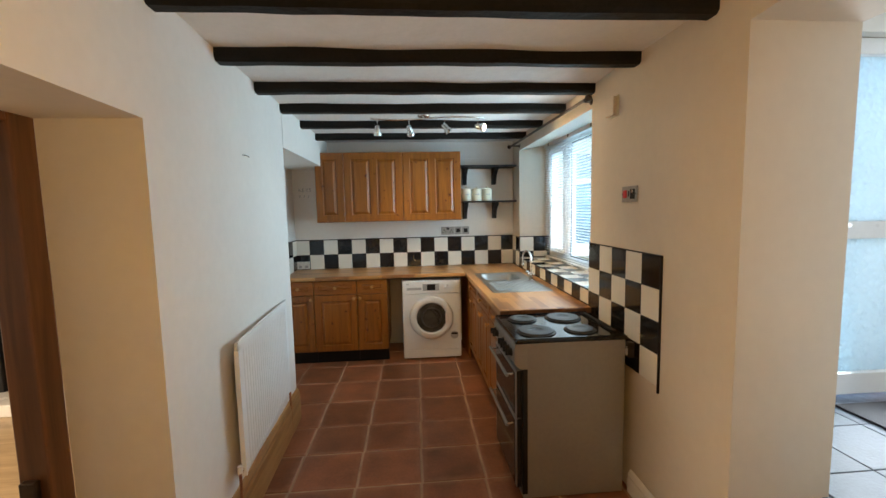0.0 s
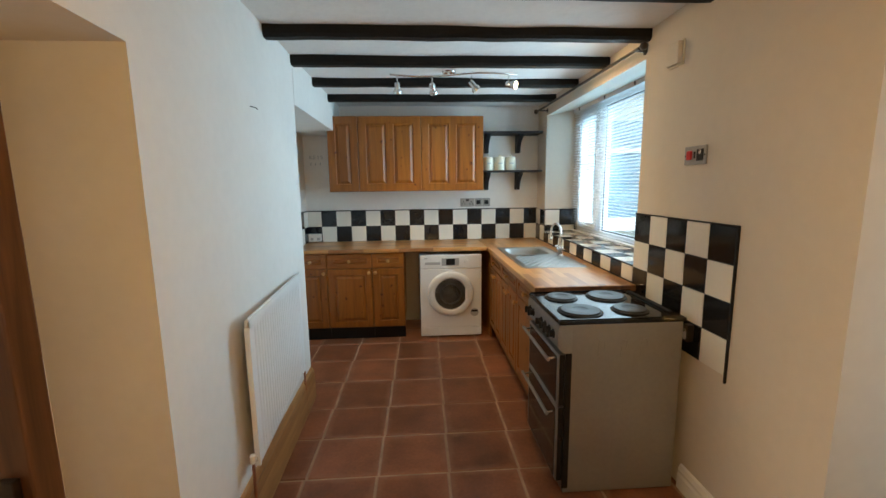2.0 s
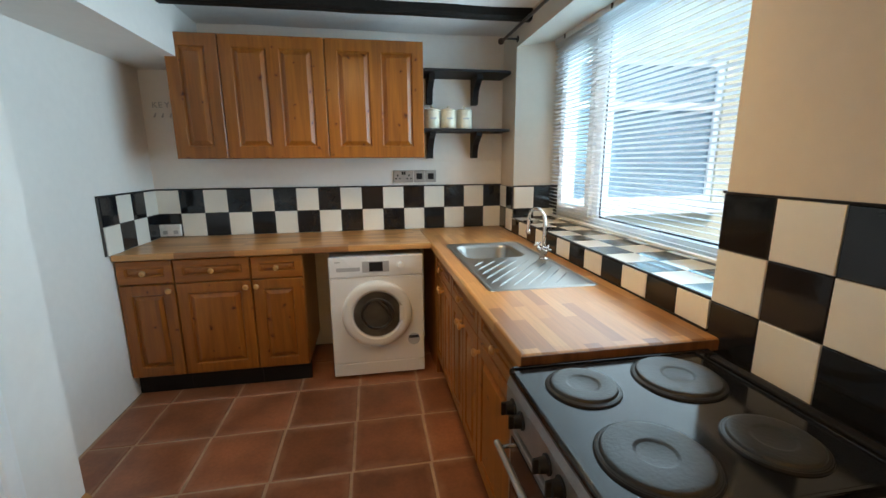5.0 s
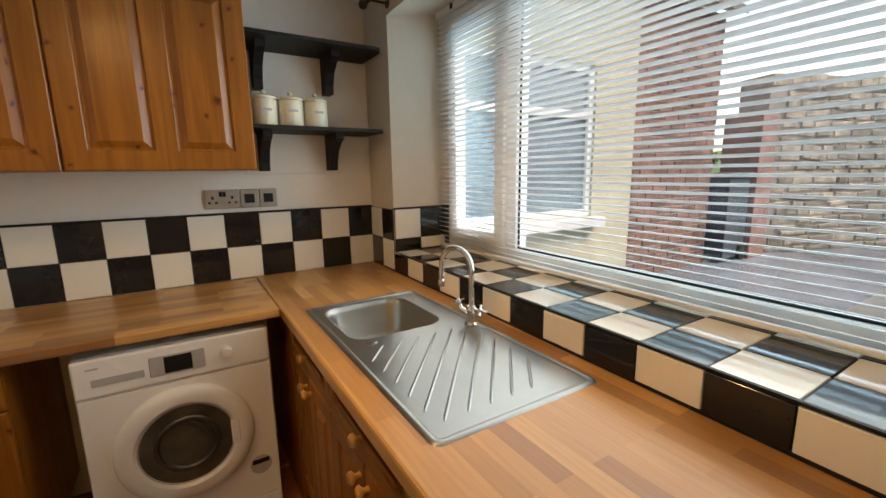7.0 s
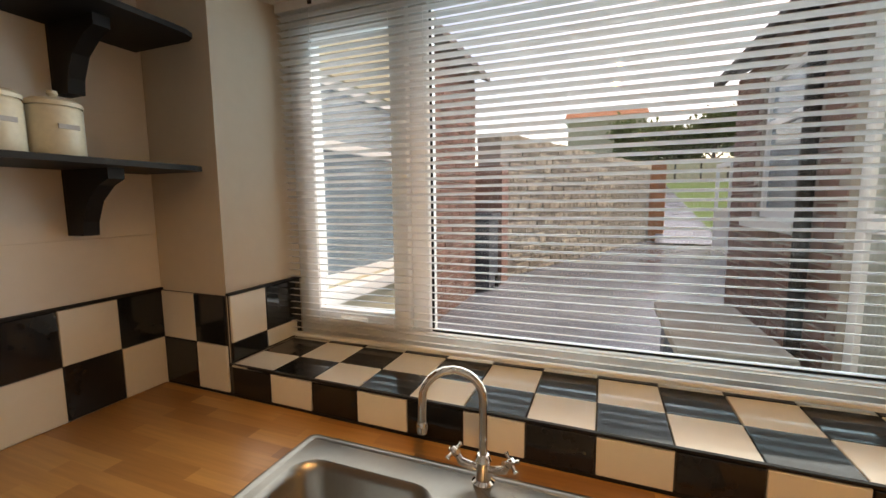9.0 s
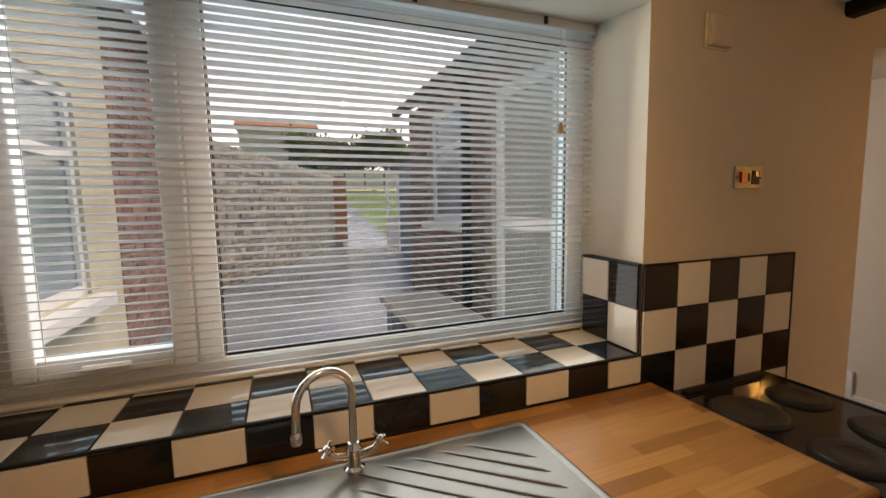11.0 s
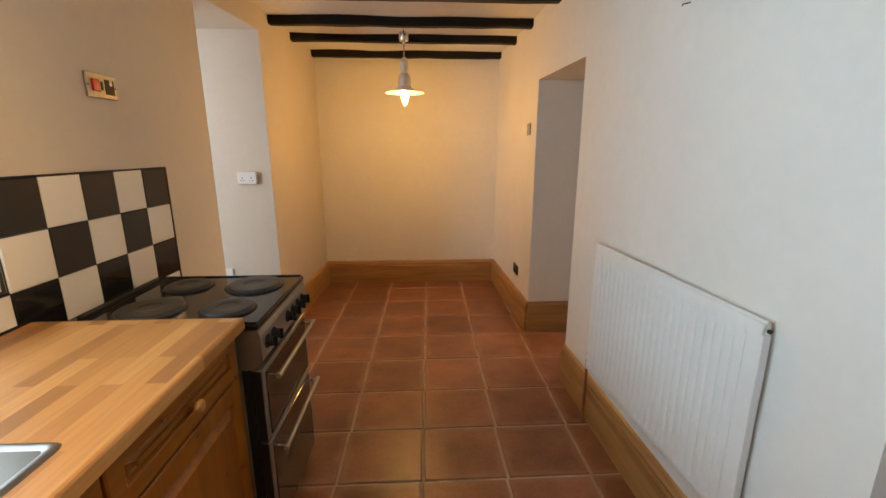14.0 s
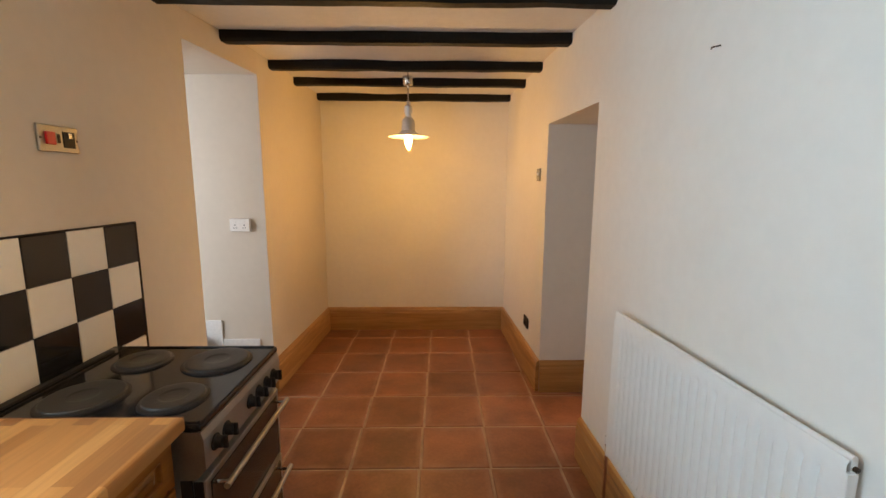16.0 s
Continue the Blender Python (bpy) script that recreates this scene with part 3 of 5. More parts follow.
for j, (ya, yb) in enumerate(zip(ROWS_Y, ROWS_Y[1:])):
    for k in range(-4, 4):
        off = 0.021 * ((ya + yb) / 2 - 5.84)
        xa, xb = 1.207 + off + 0.384 * k, 1.207 + off + 0.384 * (k + 1)
        xa, xb, y0, y1 = max(xa, -0.12), min(xb, 2.44), max(ya, 3.615), min(yb, 9.195)
        if xb - xa < 0.05 or y1 - y0 < 0.05:
            continue
        g = 0.013
        piece("floor_tile", floor, xb - xa - g, y1 - y0 - g, 0.012, TERRA, pose((xa + xb) / 2, (y0 + y1) / 2, -0.010 + random.uniform(-0.0012, 0.0012), random.uniform(-0.12, 0.12), random.uniform(-0.12, 0.12), random.uniform(-0.25, 0.25)), 0.004)

# ---- next room through the west doorway ----
bm = bmesh.new()
box(bm, -3.9, -0.30, 8.30, 8.45, 0, 2.6)
box(bm, -3.9, -0.03, 3.0, 3.15, 0, 2.6)
box(bm, -4.05, -3.9, 3.0, 4.6, 0, 2.6)
box(bm, -4.05, -3.9, 6.4, 8.45, 0, 2.6)
box(bm, -4.05, -3.9, 4.6, 6.4, 0, 0.9)
box(bm, -4.05, -3.9, 4.6, 6.4, 2.1, 2.6)
structure("wall_living_room", bm, WALL, "white plaster walls of the next room", "wall")
structure("ceiling_living_room", boxed(-3.9, -0.03, 3.15, 8.30, 2.42, 2.55), CEIL, "plain white ceiling", "ceiling")
structure("floor_living_room", boxed(-3.9, -0.13, 3.15, 8.30, -0.12, -0.002), LAMINATE, "pale wood laminate floor", "floor")
win = structure("window_2", boxed(-4.0, -3.96, 4.6, 6.4, 0.9, 0.96), UPVC, "white window in the next room", "window")
pane = part("pane", boxed(-3.985, -3.979, 4.6, 6.4, 0.96, 2.1), PANE, win)
pane.visible_shadow = False
fire = thing("fireplace", (-1.75, 8.2, 0), "black fireplace with white hearth against the wall", "fireplace")
bm = bmesh.new()
box(bm, -2.6, -2.35, 8.02, 8.295, 0.1, 1.22, 0.01)
box(bm, -1.15, -0.90, 8.02, 8.295, 0.1, 1.22, 0.01)
box(bm, -2.35, -1.15, 8.02, 8.295, 0.95, 1.22, 0.01)
part("surround", bm, BLACK, fire)
part("firebox", boxed(-2.34, -1.16, 8.15, 8.295, 0.1, 0.94), BLACK, fire)
part("hearth", boxed(-2.7, -0.8, 7.75, 8.295, 0.0, 0.1, 0.008), WHITE_ENAMEL, fire, "white hearth slab")

# ---- raised passage through the east doorway ----
STEP, FRONT = 0.45, 2.79
bm = bmesh.new()
box(bm, 2.815, 4.9, 4.80, 4.95, 0, 2.70)
box(bm, 4.9, 5.05, 4.80, 6.39, 0, 2.70)
box(bm, 2.815, 3.49, 6.33, 6.394, 0, 2.70)
box(bm, 4.34, 4.9, 6.33, 6.394, 0, 2.70)
box(bm, 3.49, 4.34, 6.33, 6.394, 2.49, 2.70)
structure("wall_passage", bm, WALL, "white plaster walls of the raised passage", "wall")
structure("ceiling_passage", boxed(2.815, 4.9, 4.95, 6.33, 2.61, 2.70), CEIL, "plain white passage ceiling", "ceiling")
base = structure("floor_passage", boxed(2.815, 4.9, 4.95, 6.33, 0.0, STEP - 0.010), PASSAGE_GROUT, "blue-grey tiled passage floor", "floor")
TP = 0.345
for i in range(8):
    for j in range(5):
        xa, ya = max(3.155 - TP + i * TP, 2.82), max(5.775 - 3 * TP + j * TP, 4.955)
        xb, yb = min(3.155 + i * TP, 4.9), min(5.775 - 2 * TP + j * TP, 6.33)
        if xb - xa > 0.03 and yb - ya > 0.03:
            piece("floor_tile", base, xb - xa - 0.006, yb - ya - 0.006, 0.010, SLATE_TILE, pose((xa + xb) / 2, (ya + yb) / 2, STEP - 0.010), 0.002)
stairs = structure("steps", bmesh.new(), SLATE_TILE, "tiled steps up into the passage", "steps")
for xa, za, zb in ((2.36, 0.0, 0.15), (2.50, 0.151, 0.30)):
    part("tread", boxed(xa, 2.812, 4.985, 5.65, za, zb, 0.008), SLATE_TILE, stairs)
part("nosing", boxed(FRONT - 0.012, 2.814, 4.985, 5.65, 0.301, STEP, 0.006), SLATE_TILE, stairs)
bm = bmesh.new()
box(bm, 2.392, 2.655, 4.968, 4.982, 0.301, 0.415, 0.003)
box(bm, 2.657, 2.812, 4.968, 4.982, 0.301, 0.555, 0.003)
structure("trim", bm, PLASTIC, "white stepped skirting beside the steps", "skirting board")
mat_ob = thing("door_mat", (3.9, 6.05, STEP), "dark grey ribbed door mat by the door", "mat")
part("carpet", boxed(3.56, 4.26, 5.80, 6.31, STEP + 0.001, STEP + 0.014, 0.004), BLACK, mat_ob)


def upvc_door(y, x0, x1, z0, z1):
    d = structure("door_2", boxed(x0 + 0.002, x0 + 0.095, y - 0.034, y + 0.034, z0, z1, 0.006), UPVC, "white plastic door with frosted glass panes", "door")
    for n, b in (("stile", (x1 - 0.095, x1 - 0.002, z0, z1)), ("top_rail", (x0 + 0.096, x1 - 0.096, z1 - 0.09, z1)), ("mid_rail", (x0 + 0.096, x1 - 0.096, z0 + 0.92, z0 + 1.02)), ("bottom_rail", (x0 + 0.096, x1 - 0.096, z0, z0 + 0.13))):
        part(n, boxed(b[0], b[1], y - 0.033, y + 0.033, b[2], b[3], 0.006), UPVC, d)
    for a, b in ((z0 + 0.13, z0 + 0.92), (z0 + 1.02, z1 - 0.09)):
        g = part("pane", boxed(x0 + 0.096, x1 - 0.096, y - 0.004, y + 0.004, a, b), FROST, d)
        g.visible_shadow = False
    h = part("door_handle", boxed(x0 + 0.02, x0 + 0.05, y - 0.045, y - 0.034, z0 + 0.88, z0 + 1.08, 0.004), PLASTIC, d)
    part("lever", tube(bmesh.new(), [(x0 + 0.035, y - 0.045, z0 + 1.0), (x0 + 0.035, y - 0.07, z0 + 1.0), (x0 + 0.15, y - 0.072, z0 + 1.0)], 0.008), PLASTIC, h)
    return d


upvc_door(6.43, 3.492, 4.338, STEP + 0.02, 2.488)

# ---- outdoors ----
GZ = 0.42
bm = bmesh.new()
for x0, x1, y0, y1 in ((2.87, 900, -900, 900), (-900, -4.05, -900, 900), (-4.05, 2.87, -900, 3.0), (-4.05, 2.87, 9.45, 900)):
    vs = [bm.verts.new(p) for p in ((x0, y0, GZ), (x1, y0, GZ), (x1, y1, GZ), (x0, y1, GZ))]
    bm.faces.new(vs)
structure("ground", bm, PAVING, "wet grey concrete yard", "ground")


def brick_wall(name, x0, x1, y, facing, z0, z1, holes, label, depth=0.22, h=0.075, w=0.225):
    """A house wall facing along y, of single bricks on a mortar bed, with openings."""
    bm = bmesh.new()
    ya, yb = (y - depth, y) if facing > 0 else (y, y + depth)
    xs = sorted({x0, x1, *[v for q in holes for v in q[:2]]})
    zs = sorted({z0, z1, *[v for q in holes for v in q[2:]]})
    for xa, xb in zip(xs, xs[1:]):
        for za, zb in zip(zs, zs[1:]):
            if not any(q[0] <= xa and xb <= q[1] and q[2] <= za and zb <= q[3] for q in holes):
                box(bm, xa, xb, ya, yb, za, zb)
    wall = structure(name, bm, MORTAR, label, "wall")
    rest = bmesh.new()
    count = 0
    n = int((z1 - z0) / h)
    for r in range(n):
        x = x0 - (w / 2 if r % 2 else 0)
        while x < x1:
            a, b = max(x + 0.006, x0), min(x + w - 0.006, x1)
            z = z0 + r * h
            if b - a > 0.03 and not any(a < q[1] and b > q[0] and z + h > q[2] and z < q[3] for q in holes):
                m = Matrix.Translation(((a + b) / 2, y, z + h / 2)) @ Matrix.Rotation(radians(-90 * facing), 4, "X")
                if count < 290 and GZ + 0.1 < z < 2.6:
                    piece("brick", wall, b - a, h - 0.012, 0.010 if count % 3 else 0.013, BRICK, m, 0.003)
                    count += 1
                else:
                    box(rest, a, b, y, y + 0.010 * facing, z + 0.006, z + h - 0.006)
            x += w
    tagged(part("brickwork", rest, BRICK, wall), "", "", "", "stuff")
    return wall


def yard_window(name, x0, x1, y, facing, z0, z1, bars=1):
    f = structure(name, boxed(x0 - 0.06, x1 + 0.06, y + 0.002 * facing, y + 0.11 * facing, z0 - 0.08, z0 - 0.005, 0.006), UPVC, "white framed window of the yard building", "window")
    ya, yb = sorted((y - 0.07 * facing, y - 0.02 * facing))
    for n, b in (("window_frame", (x0, x0 + 0.06, z0, z1)), ("window_frame", (x1 - 0.06, x1, z0, z1)), ("window_frame", (x0 + 0.06, x1 - 0.06, z1 - 0.06, z1)), ("window_frame", (x0 + 0.06, x1 - 0.06, z0, z0 + 0.06)), ("transom", (x0 + 0.06, x1 - 0.06, z1 - 0.42, z1 - 0.36))):
        part(n, boxed(b[0], b[1], ya, yb, b[2], b[3], 0.004), UPVC, f)
    part("pane", boxed(x0 + 0.06, x1 - 0.06, y - 0.052 * facing, y - 0.046 * facing, z0 + 0.06, z1 - 0.06), DARKGLASS, f)
    return f


# the house's own wing
brick_wall("wall_wing", 2.875, 6.56, 6.50, 1, GZ, 2.75, [(3.49, 4.34, GZ, 2.49), (4.80, 5.78, 1.42, 2.56)], "weathered red brick wall of the house wing", 0.105)
yard_window("window_3", 4.80, 5.78, 6.50, 1, 1.42, 2.56)
structure("wall_annex_end", boxed(6.29, 6.40, 9.45, 13.3, GZ, 3.0), BRICK, "red brick end wall of the annex", "wall")
structure("wall_wing_end", boxed(6.45, 6.56, 2.6, 6.39, GZ, 2.75), BRICK, "red brick end wall of the wing", "wall")
bm = bmesh.new()
prism(bm, [(2.875, 6.62), (6.66, 6.62), (6.66, 2.4), (2.875, 2.4)], [2.755, 2.755, 4.68, 4.68], [2.80, 2.80, 4.74, 4.74])
roof = structure("roof_wing", bm, ROOFSLATE, "dark grey slate lean-to roof", "roof")
for r in range(9):
    for k in range(12):
        y = 6.58 - r * 0.30
        piece("slate", roof, 0.295, 0.34, 0.012, ROOFSLATE, pose(3.02 + k * 0.30 + (0.15 if r % 2 else 0), y - 0.12, 2.808 + (6.62 - y + 0.12) * 0.4597, -24.7 - 1.2, 0, 0), 0.002)
gut = thing("gutter", (4.7, 6.66, 2.7), "black plastic gutter along the eaves", "gutter")
part("trough", tube(bmesh.new(), [(2.9, 6.66, 2.755), (6.66, 6.66, 2.755)], 0.05), BLACK, gut)
part("downpipe", tube(bmesh.new(), [(4.68, 6.66, 2.73), (4.68, 6.57, 2.60), (4.68, 6.57, GZ)], 0.045), BLACK, gut)

# the rendered building across the yard
brick_wall("wall_annex", 5.0, 6.40, 9.22, -1, GZ, 3.0, [], "weathered red brick end of the annex", 0.22)
bm = bmesh.new()
for a in ((2.875, 3.05, GZ, 3.0), (4.46, 5.0, GZ, 3.0), (3.05, 4.46, GZ, 1.08), (3.05, 4.46, 2.30, 3.0)):
    box(bm, a[0], a[1], 9.215, 9.44, a[2], a[3])
structure("wall_rendered", bm, RENDERED, "pale yellow rendered house wall", "wall")
yard_window("window_4", 3.05, 4.46, 9.215, -1, 1.08, 2.30)
bm = bmesh.new()
prism(bm, [(2.875, 9.06), (6.52, 9.06), (6.52, 13.5), (2.875, 13.5)], [2.99, 2.99, 5.0, 5.0], [3.06, 3.06, 5.07, 5.07])
structure("roof_annex", bm, ROOFSLATE, "dark slate roof of the annex", "roof")


def rubble_wall(a, b, z0, z1, depth=0.4):
    """A wall of uneven field stones with recessed joints."""
    a, b = Vector((*a, 0)), Vector((*b, 0))
    d = (b - a).normalized()
    side = Vector((d.y, -d.x, 0))
    length = (b - a).length
    bm = bmesh.new()
    prism(bm, [p.to_2d()[:] for p in (a, b, b - side * depth, a - side * depth)], z0, z1)
    wall = structure("garden_wall", bm, MORTAR, "grey-buff rubble stone garden wall", "wall")
    rnd = random.Random(4)
    z, made = z0, 0
    rot = Matrix((( d.x, 0, side.x, 0), (d.y, 0, side.y, 0), (0, 1, 0, 0), (0, 0, 0, 1)))
    rest = bmesh.new()
    while z < z1 - 0.05:
        h = rnd.uniform(0.05, 0.115)
        s = rnd.uniform(-0.2, 0)
        while s < length:
            w = rnd.uniform(0.15, 0.40)
            if s > 0 and s + w < length:
                p = a + d * (s + w / 2) + Vector((0, 0, z + h / 2))
                m = Matrix.Translation(p) @ rot @ pose(0, 0, 0, 0, 0, rnd.uniform(-7, 7))
                size = (0.16, 0.22, 0.29, 0.36)[min(3, int((w - 0.15) / 0.063))]
                deep = rnd.choice((0.010, 0.018, 0.028))
                if made < 300 and s < 4.5:
                    piece("stone", wall, size, (0.052 if h < 0.072 else 0.074) if h < 0.094 else 0.098, deep, STONE, m, 0.009)
                    made += 1
                else:
                    vs = [rest.verts.new(m @ Vector((x * size / 2, y * h * 0.45, zz))) for zz, q in ((0, 1), (deep, 0.8)) for x, y in ((-q, -q), (q, -q), (q, q), (-q, q))]
                    for f in ((4, 5, 6, 7), (0, 1, 5, 4), (1, 2, 6, 5), (2, 3, 7, 6), (3, 0, 4, 7)):
                        rest.faces.new([vs[i] for i in f])
            s += w + 0.015
        z += h + 0.012
    tagged(part("stonework", rest, STONE, wall), "", "", "", "stuff")
    cop = bmesh.new()
    s = 0.0
    while s < length - 0.1:
        w = rnd.uniform(0.18, 0.32)
        p = a + d * (s + w / 2) - side * depth / 2
        lathe_m = Matrix.Translation((p.x, p.y, z1 + 0.05)) @ rot
        bmesh.ops.create_cube(cop, size=1.0, matrix=lathe_m @ Matrix.Diagonal((w * 0.95, rnd.uniform(0.10, 0.17), depth * 1.08, 1)))
        s += w
    tagged(part("coping", cop, STONE, wall), "", "", "", "stuff")
    return wall


rubble_wall((7.42, 9.14), (14.6, 6.55), GZ, 2.42)
pier = structure("gate_pier", boxed(14.62, 15.1, 6.15, 6.55, GZ, 2.55, 0.01), ORANGE_TILE, "red brick gate pier at the end of the wall", "pier")
gate = thing("garden_gate", (12.0, 5.36, GZ), "white painted timber gate standing open beside the shed", "gate")
for x in (11.42, 12.52):
    part("stile", boxed(x, x + 0.09, 5.33, 5.39, GZ + 0.03, 2.35, 0.005), UPVC, gate)
for z in (GZ + 0.08, 1.22, 2.24):
    part("rail", boxed(11.511, 12.519, 5.335, 5.385, z, z + 0.10, 0.004), UPVC, gate)
for k in range(7):
    part("board", boxed(11.513 + 0.1435 * k, 11.651 + 0.1435 * k, 5.348, 5.370, GZ + 0.181, 1.219, 0.003), UPVC, gate)
shed = thing("garden_shed", (8.6, 4.9, GZ), "blue-grey painted timber shed against the wing", "shed")
part("wall", boxed(6.75, 11.3, 3.2, 5.35, GZ, 2.55), BLUEDOOR, shed)
bm = bmesh.new()
for k in range(18):
    box(bm, 6.77 + k * 0.25, 6.99 + k * 0.25, 5.35, 5.372, GZ + 0.05, 2.5, 0.004)
part("boarding", bm, BLUEDOOR, shed)
part("roof", prism(bmesh.new(), [(6.7, 5.5), (11.4, 5.5), (11.4, 3.1), (6.7, 3.1)], [2.50, 2.50, 3.1, 3.1], [2.57, 2.57, 3.17, 3.17]), ROOFSLATE, shed)

bench = thing("stone_bench", (4.15, 7.15, GZ), "low weathered concrete bench beside the brick wall", "bench")
for k in range(3):
    part("slab", boxed(3.65 + k * 0.34, 3.985 + k * 0.34, 6.90, 7.38, 0.80, 0.86, 0.010), MORTAR, bench)
for x in (3.72, 4.42):
    part("leg", boxed(x, x + 0.16, 6.94, 7.34, GZ, 0.799, 0.01), PAVING, bench)

structure("wall_pier", boxed(7.02, 7.41, 9.02, 9.42, GZ, 2.05, 0.008), BRICK, "red brick pier at the annex corner", "pier")
bin_ = thing("wheelie_bin", (6.72, 9.2, GZ), "dark blue-grey wheelie bin beside the brick pier", "bin")
part("body", prism(bmesh.new(), [(6.50, 9.06), (6.96, 9.06), (6.96, 9.52), (6.50, 9.52)], GZ + 0.05, 1.36), BLUEBIN, bin_)
part("lid", boxed(6.47, 6.99, 9.02, 9.56, 1.362, 1.42, 0.02), BLUEBIN, bin_)
for y in (9.03, 9.50):
    part("wheel", lathe(bmesh.new(), [(0, 0), (0.09, 0), (0.10, 0.01), (0.10, 0.04), (0, 0.045)], (6.90, y, GZ + 0.10), (0, 1, 0), 16), BLACK, bin_)

# the garden climbs away beyond the gate
def bank(x):
    return GZ + 0.004 + 2.9 * max(0.0, min(1.0, (x - 13.2) / 30.8))


def slope_strip(name, mat, left, right, x0, x1, lift, label, category):
    """Ground that follows the rise; left and right give its sides for each x."""
    bm = bmesh.new()
    n, rows = 24, []
    for i in range(n + 1):
        x = x0 + (x1 - x0) * i / n
        z = bank(x) + lift
        rows.append([bm.verts.new((x, left(x) + (right(x) - left(x)) * k / 6, z + (0.03 * noise.noise((x * 0.5, k * 0.9, 2)) if lift < 0.01 and 0 < i < n else 0))) for k in range(7)])
    for p, q in zip(rows, rows[1:]):
        for k in range(6):
            bm.faces.new((p[k], p[k + 1], q[k + 1], q[k]))
    return structure(name, bm, mat, label, category, True)


slope_strip("lawn", LAWN, lambda x: 25.0, lambda x: -25.0, 15.2, 90.0, 0.0, "green lawn rising beyond the gate", "lawn")
slope_strip("garden_path", PAVING, lambda x: 6.5 - 0.10 * (x - 13.2), lambda x: 5.0 - 0.062 * (x - 13.2), 13.2, 43.5, 0.05, "grey concrete path rising through the lawn", "path")
fence = thing("garden_fence", (44, 0, bank(44)), "pale timber fence at the top of the garden", "fence")
for k in range(16):
    part("board", boxed(44.0, 44.08, -20 + k * 2.0, -18.06 + k * 2.0, bank(44), bank(44) + 1.75, 0.01), PALE_FENCE, fence)
    part("post", boxed(43.9, 44.0, -20.1 + k * 2.0, -19.98 + k * 2.0, bank(44), bank(44) + 1.85), BARK, fence)

far = thing("far_house", (57, 8, bank(57)), "distant pale house with orange tiled roof", "house")
part("wall", boxed(54, 60, 3.8, 12.0, bank(54), 10.6), RENDERED, far)
part("eaves", boxed(53.6, 60.4, 3.5, 12.3, 10.6, 10.8), UPVC, far)
for a, b in ((53.5, 57), (60.5, 57)):
    bm = bmesh.new()
    lo, hi = [(a, 3.4, 10.81), (a, 12.4, 10.81)], [(b, 12.4, 12.2), (b, 3.4, 12.2)]
    bottom = [bm.verts.new(p) for p in lo + hi]
    top = [bm.verts.new((p[0], p[1], p[2] + 0.15)) for p in lo + hi]
    bm.faces.new(bottom)
    bm.faces.new(top)
    for k in range(4):
        bm.faces.new((bottom[k], bottom[(k + 1) % 4], top[(k + 1) % 4], top[k]))
    part("roof_slope", bm, ORANGE_TILE, far)


def tree(x, y, base, height, spread, leaf, seed, name="tree", label="leafy green garden tree beyond the fence", group="garden trees"):
    rnd = random.Random(seed)
    t = thing(name, (x, y, base), label, name, group)
    thick = height / 4
    bm = bmesh.new()
    tube(bm, [(x, y, base), (x + 0.025 * height, y, base + height * 0.3), (x - 0.0125 * height, y + 0.025 * height, base + height * 0.55)], [0.16 * thick, 0.11 * thick, 0.07 * thick], 8)
    tips = []
    for k in range(9):
        a, up = k * 2.4, base + height * rnd.uniform(0.2, 0.5)
        tip = Vector((x + math.cos(a) * spread * rnd.uniform(0.3, 0.8), y + math.sin(a) * spread * rnd.uniform(0.3, 0.8), up + height * rnd.uniform(0.1, 0.45)))
        tube(bm, [(x, y, up), ((x + tip.x) / 2, (y + tip.y) / 2, (up + tip.z) / 2 + 0.04 * height), tip], [0.06 * thick, 0.04 * thick, 0.015 * thick], 6)
        tips.append(tip)
    part("trunk", bm, BARK, t)
    v, f = [], []
    for tip in tips:
        for _ in range(620):
            d = Vector((rnd.gauss(0, 1), rnd.gauss(0, 1), rnd.gauss(0, 0.8))) * spread * 0.21
            p, s = tip + d, rnd.uniform(0.5, 1.0) * leaf
            r = Euler((rnd.uniform(0, 6), rnd.uniform(0, 6), rnd.uniform(0, 6))).to_matrix()
            b = len(v)
            for q in ((-s, 0, 0), (0, -s * 0.45, 0.02), (s, 0, 0), (0, s * 0.45, 0.02)):
                v.append(tuple(p + r @ Vector(q)))
            f.append((b, b + 1, b + 2, b + 3))
    me = bpy.data.meshes.new("crown")
    me.from_pydata(v, [], f)
    me.materials.append(LEAF)
    crown = new("crown", me)
    crown.parent = t
    crown.matrix_parent_inverse = Matrix.Translation(t.location).inverted()


for x, y, h, w, seed in ((47.5, 5.0, 6.4, 2.6, 1), (49.0, 1.8, 6.2, 2.9, 2), (48.0, -1.8, 6.6, 2.8, 3), (50.0, -5.4, 6.2, 2.9, 5)):
    tree(x, y, bank(x), h, w, 0.36, seed)
tree(6.98, 9.92, GZ, 1.75, 0.42, 0.055, 7, "shrub", "dark green shrub growing behind the brick pier", "")

# ---- kitchen window and blind ----
window = structure("window_1", boxed(2.792, 2.862, 6.872, 8.875, SILL + 0.004, SILL + 0.062, 0.006), UPVC, "white plastic kitchen window with a side casement", "window")
for n, b in (("window_frame", (6.872, 6.955, SILL + 0.063, 2.300)), ("window_frame", (8.815, 8.875, SILL + 0.063, 2.300)), ("window_frame", (6.956, 8.814, 2.235, 2.300)), ("mullion", (8.30, 8.37, SILL + 0.063, 2.234))):
    part(n, boxed(2.792, 2.862, b[0], b[1], b[2], b[3], 0.006), UPVC, window)
cas = part("casement", boxed(2.770, 2.835, 8.372, 8.435, SILL + 0.065, 2.230, 0.006), UPVC, window)
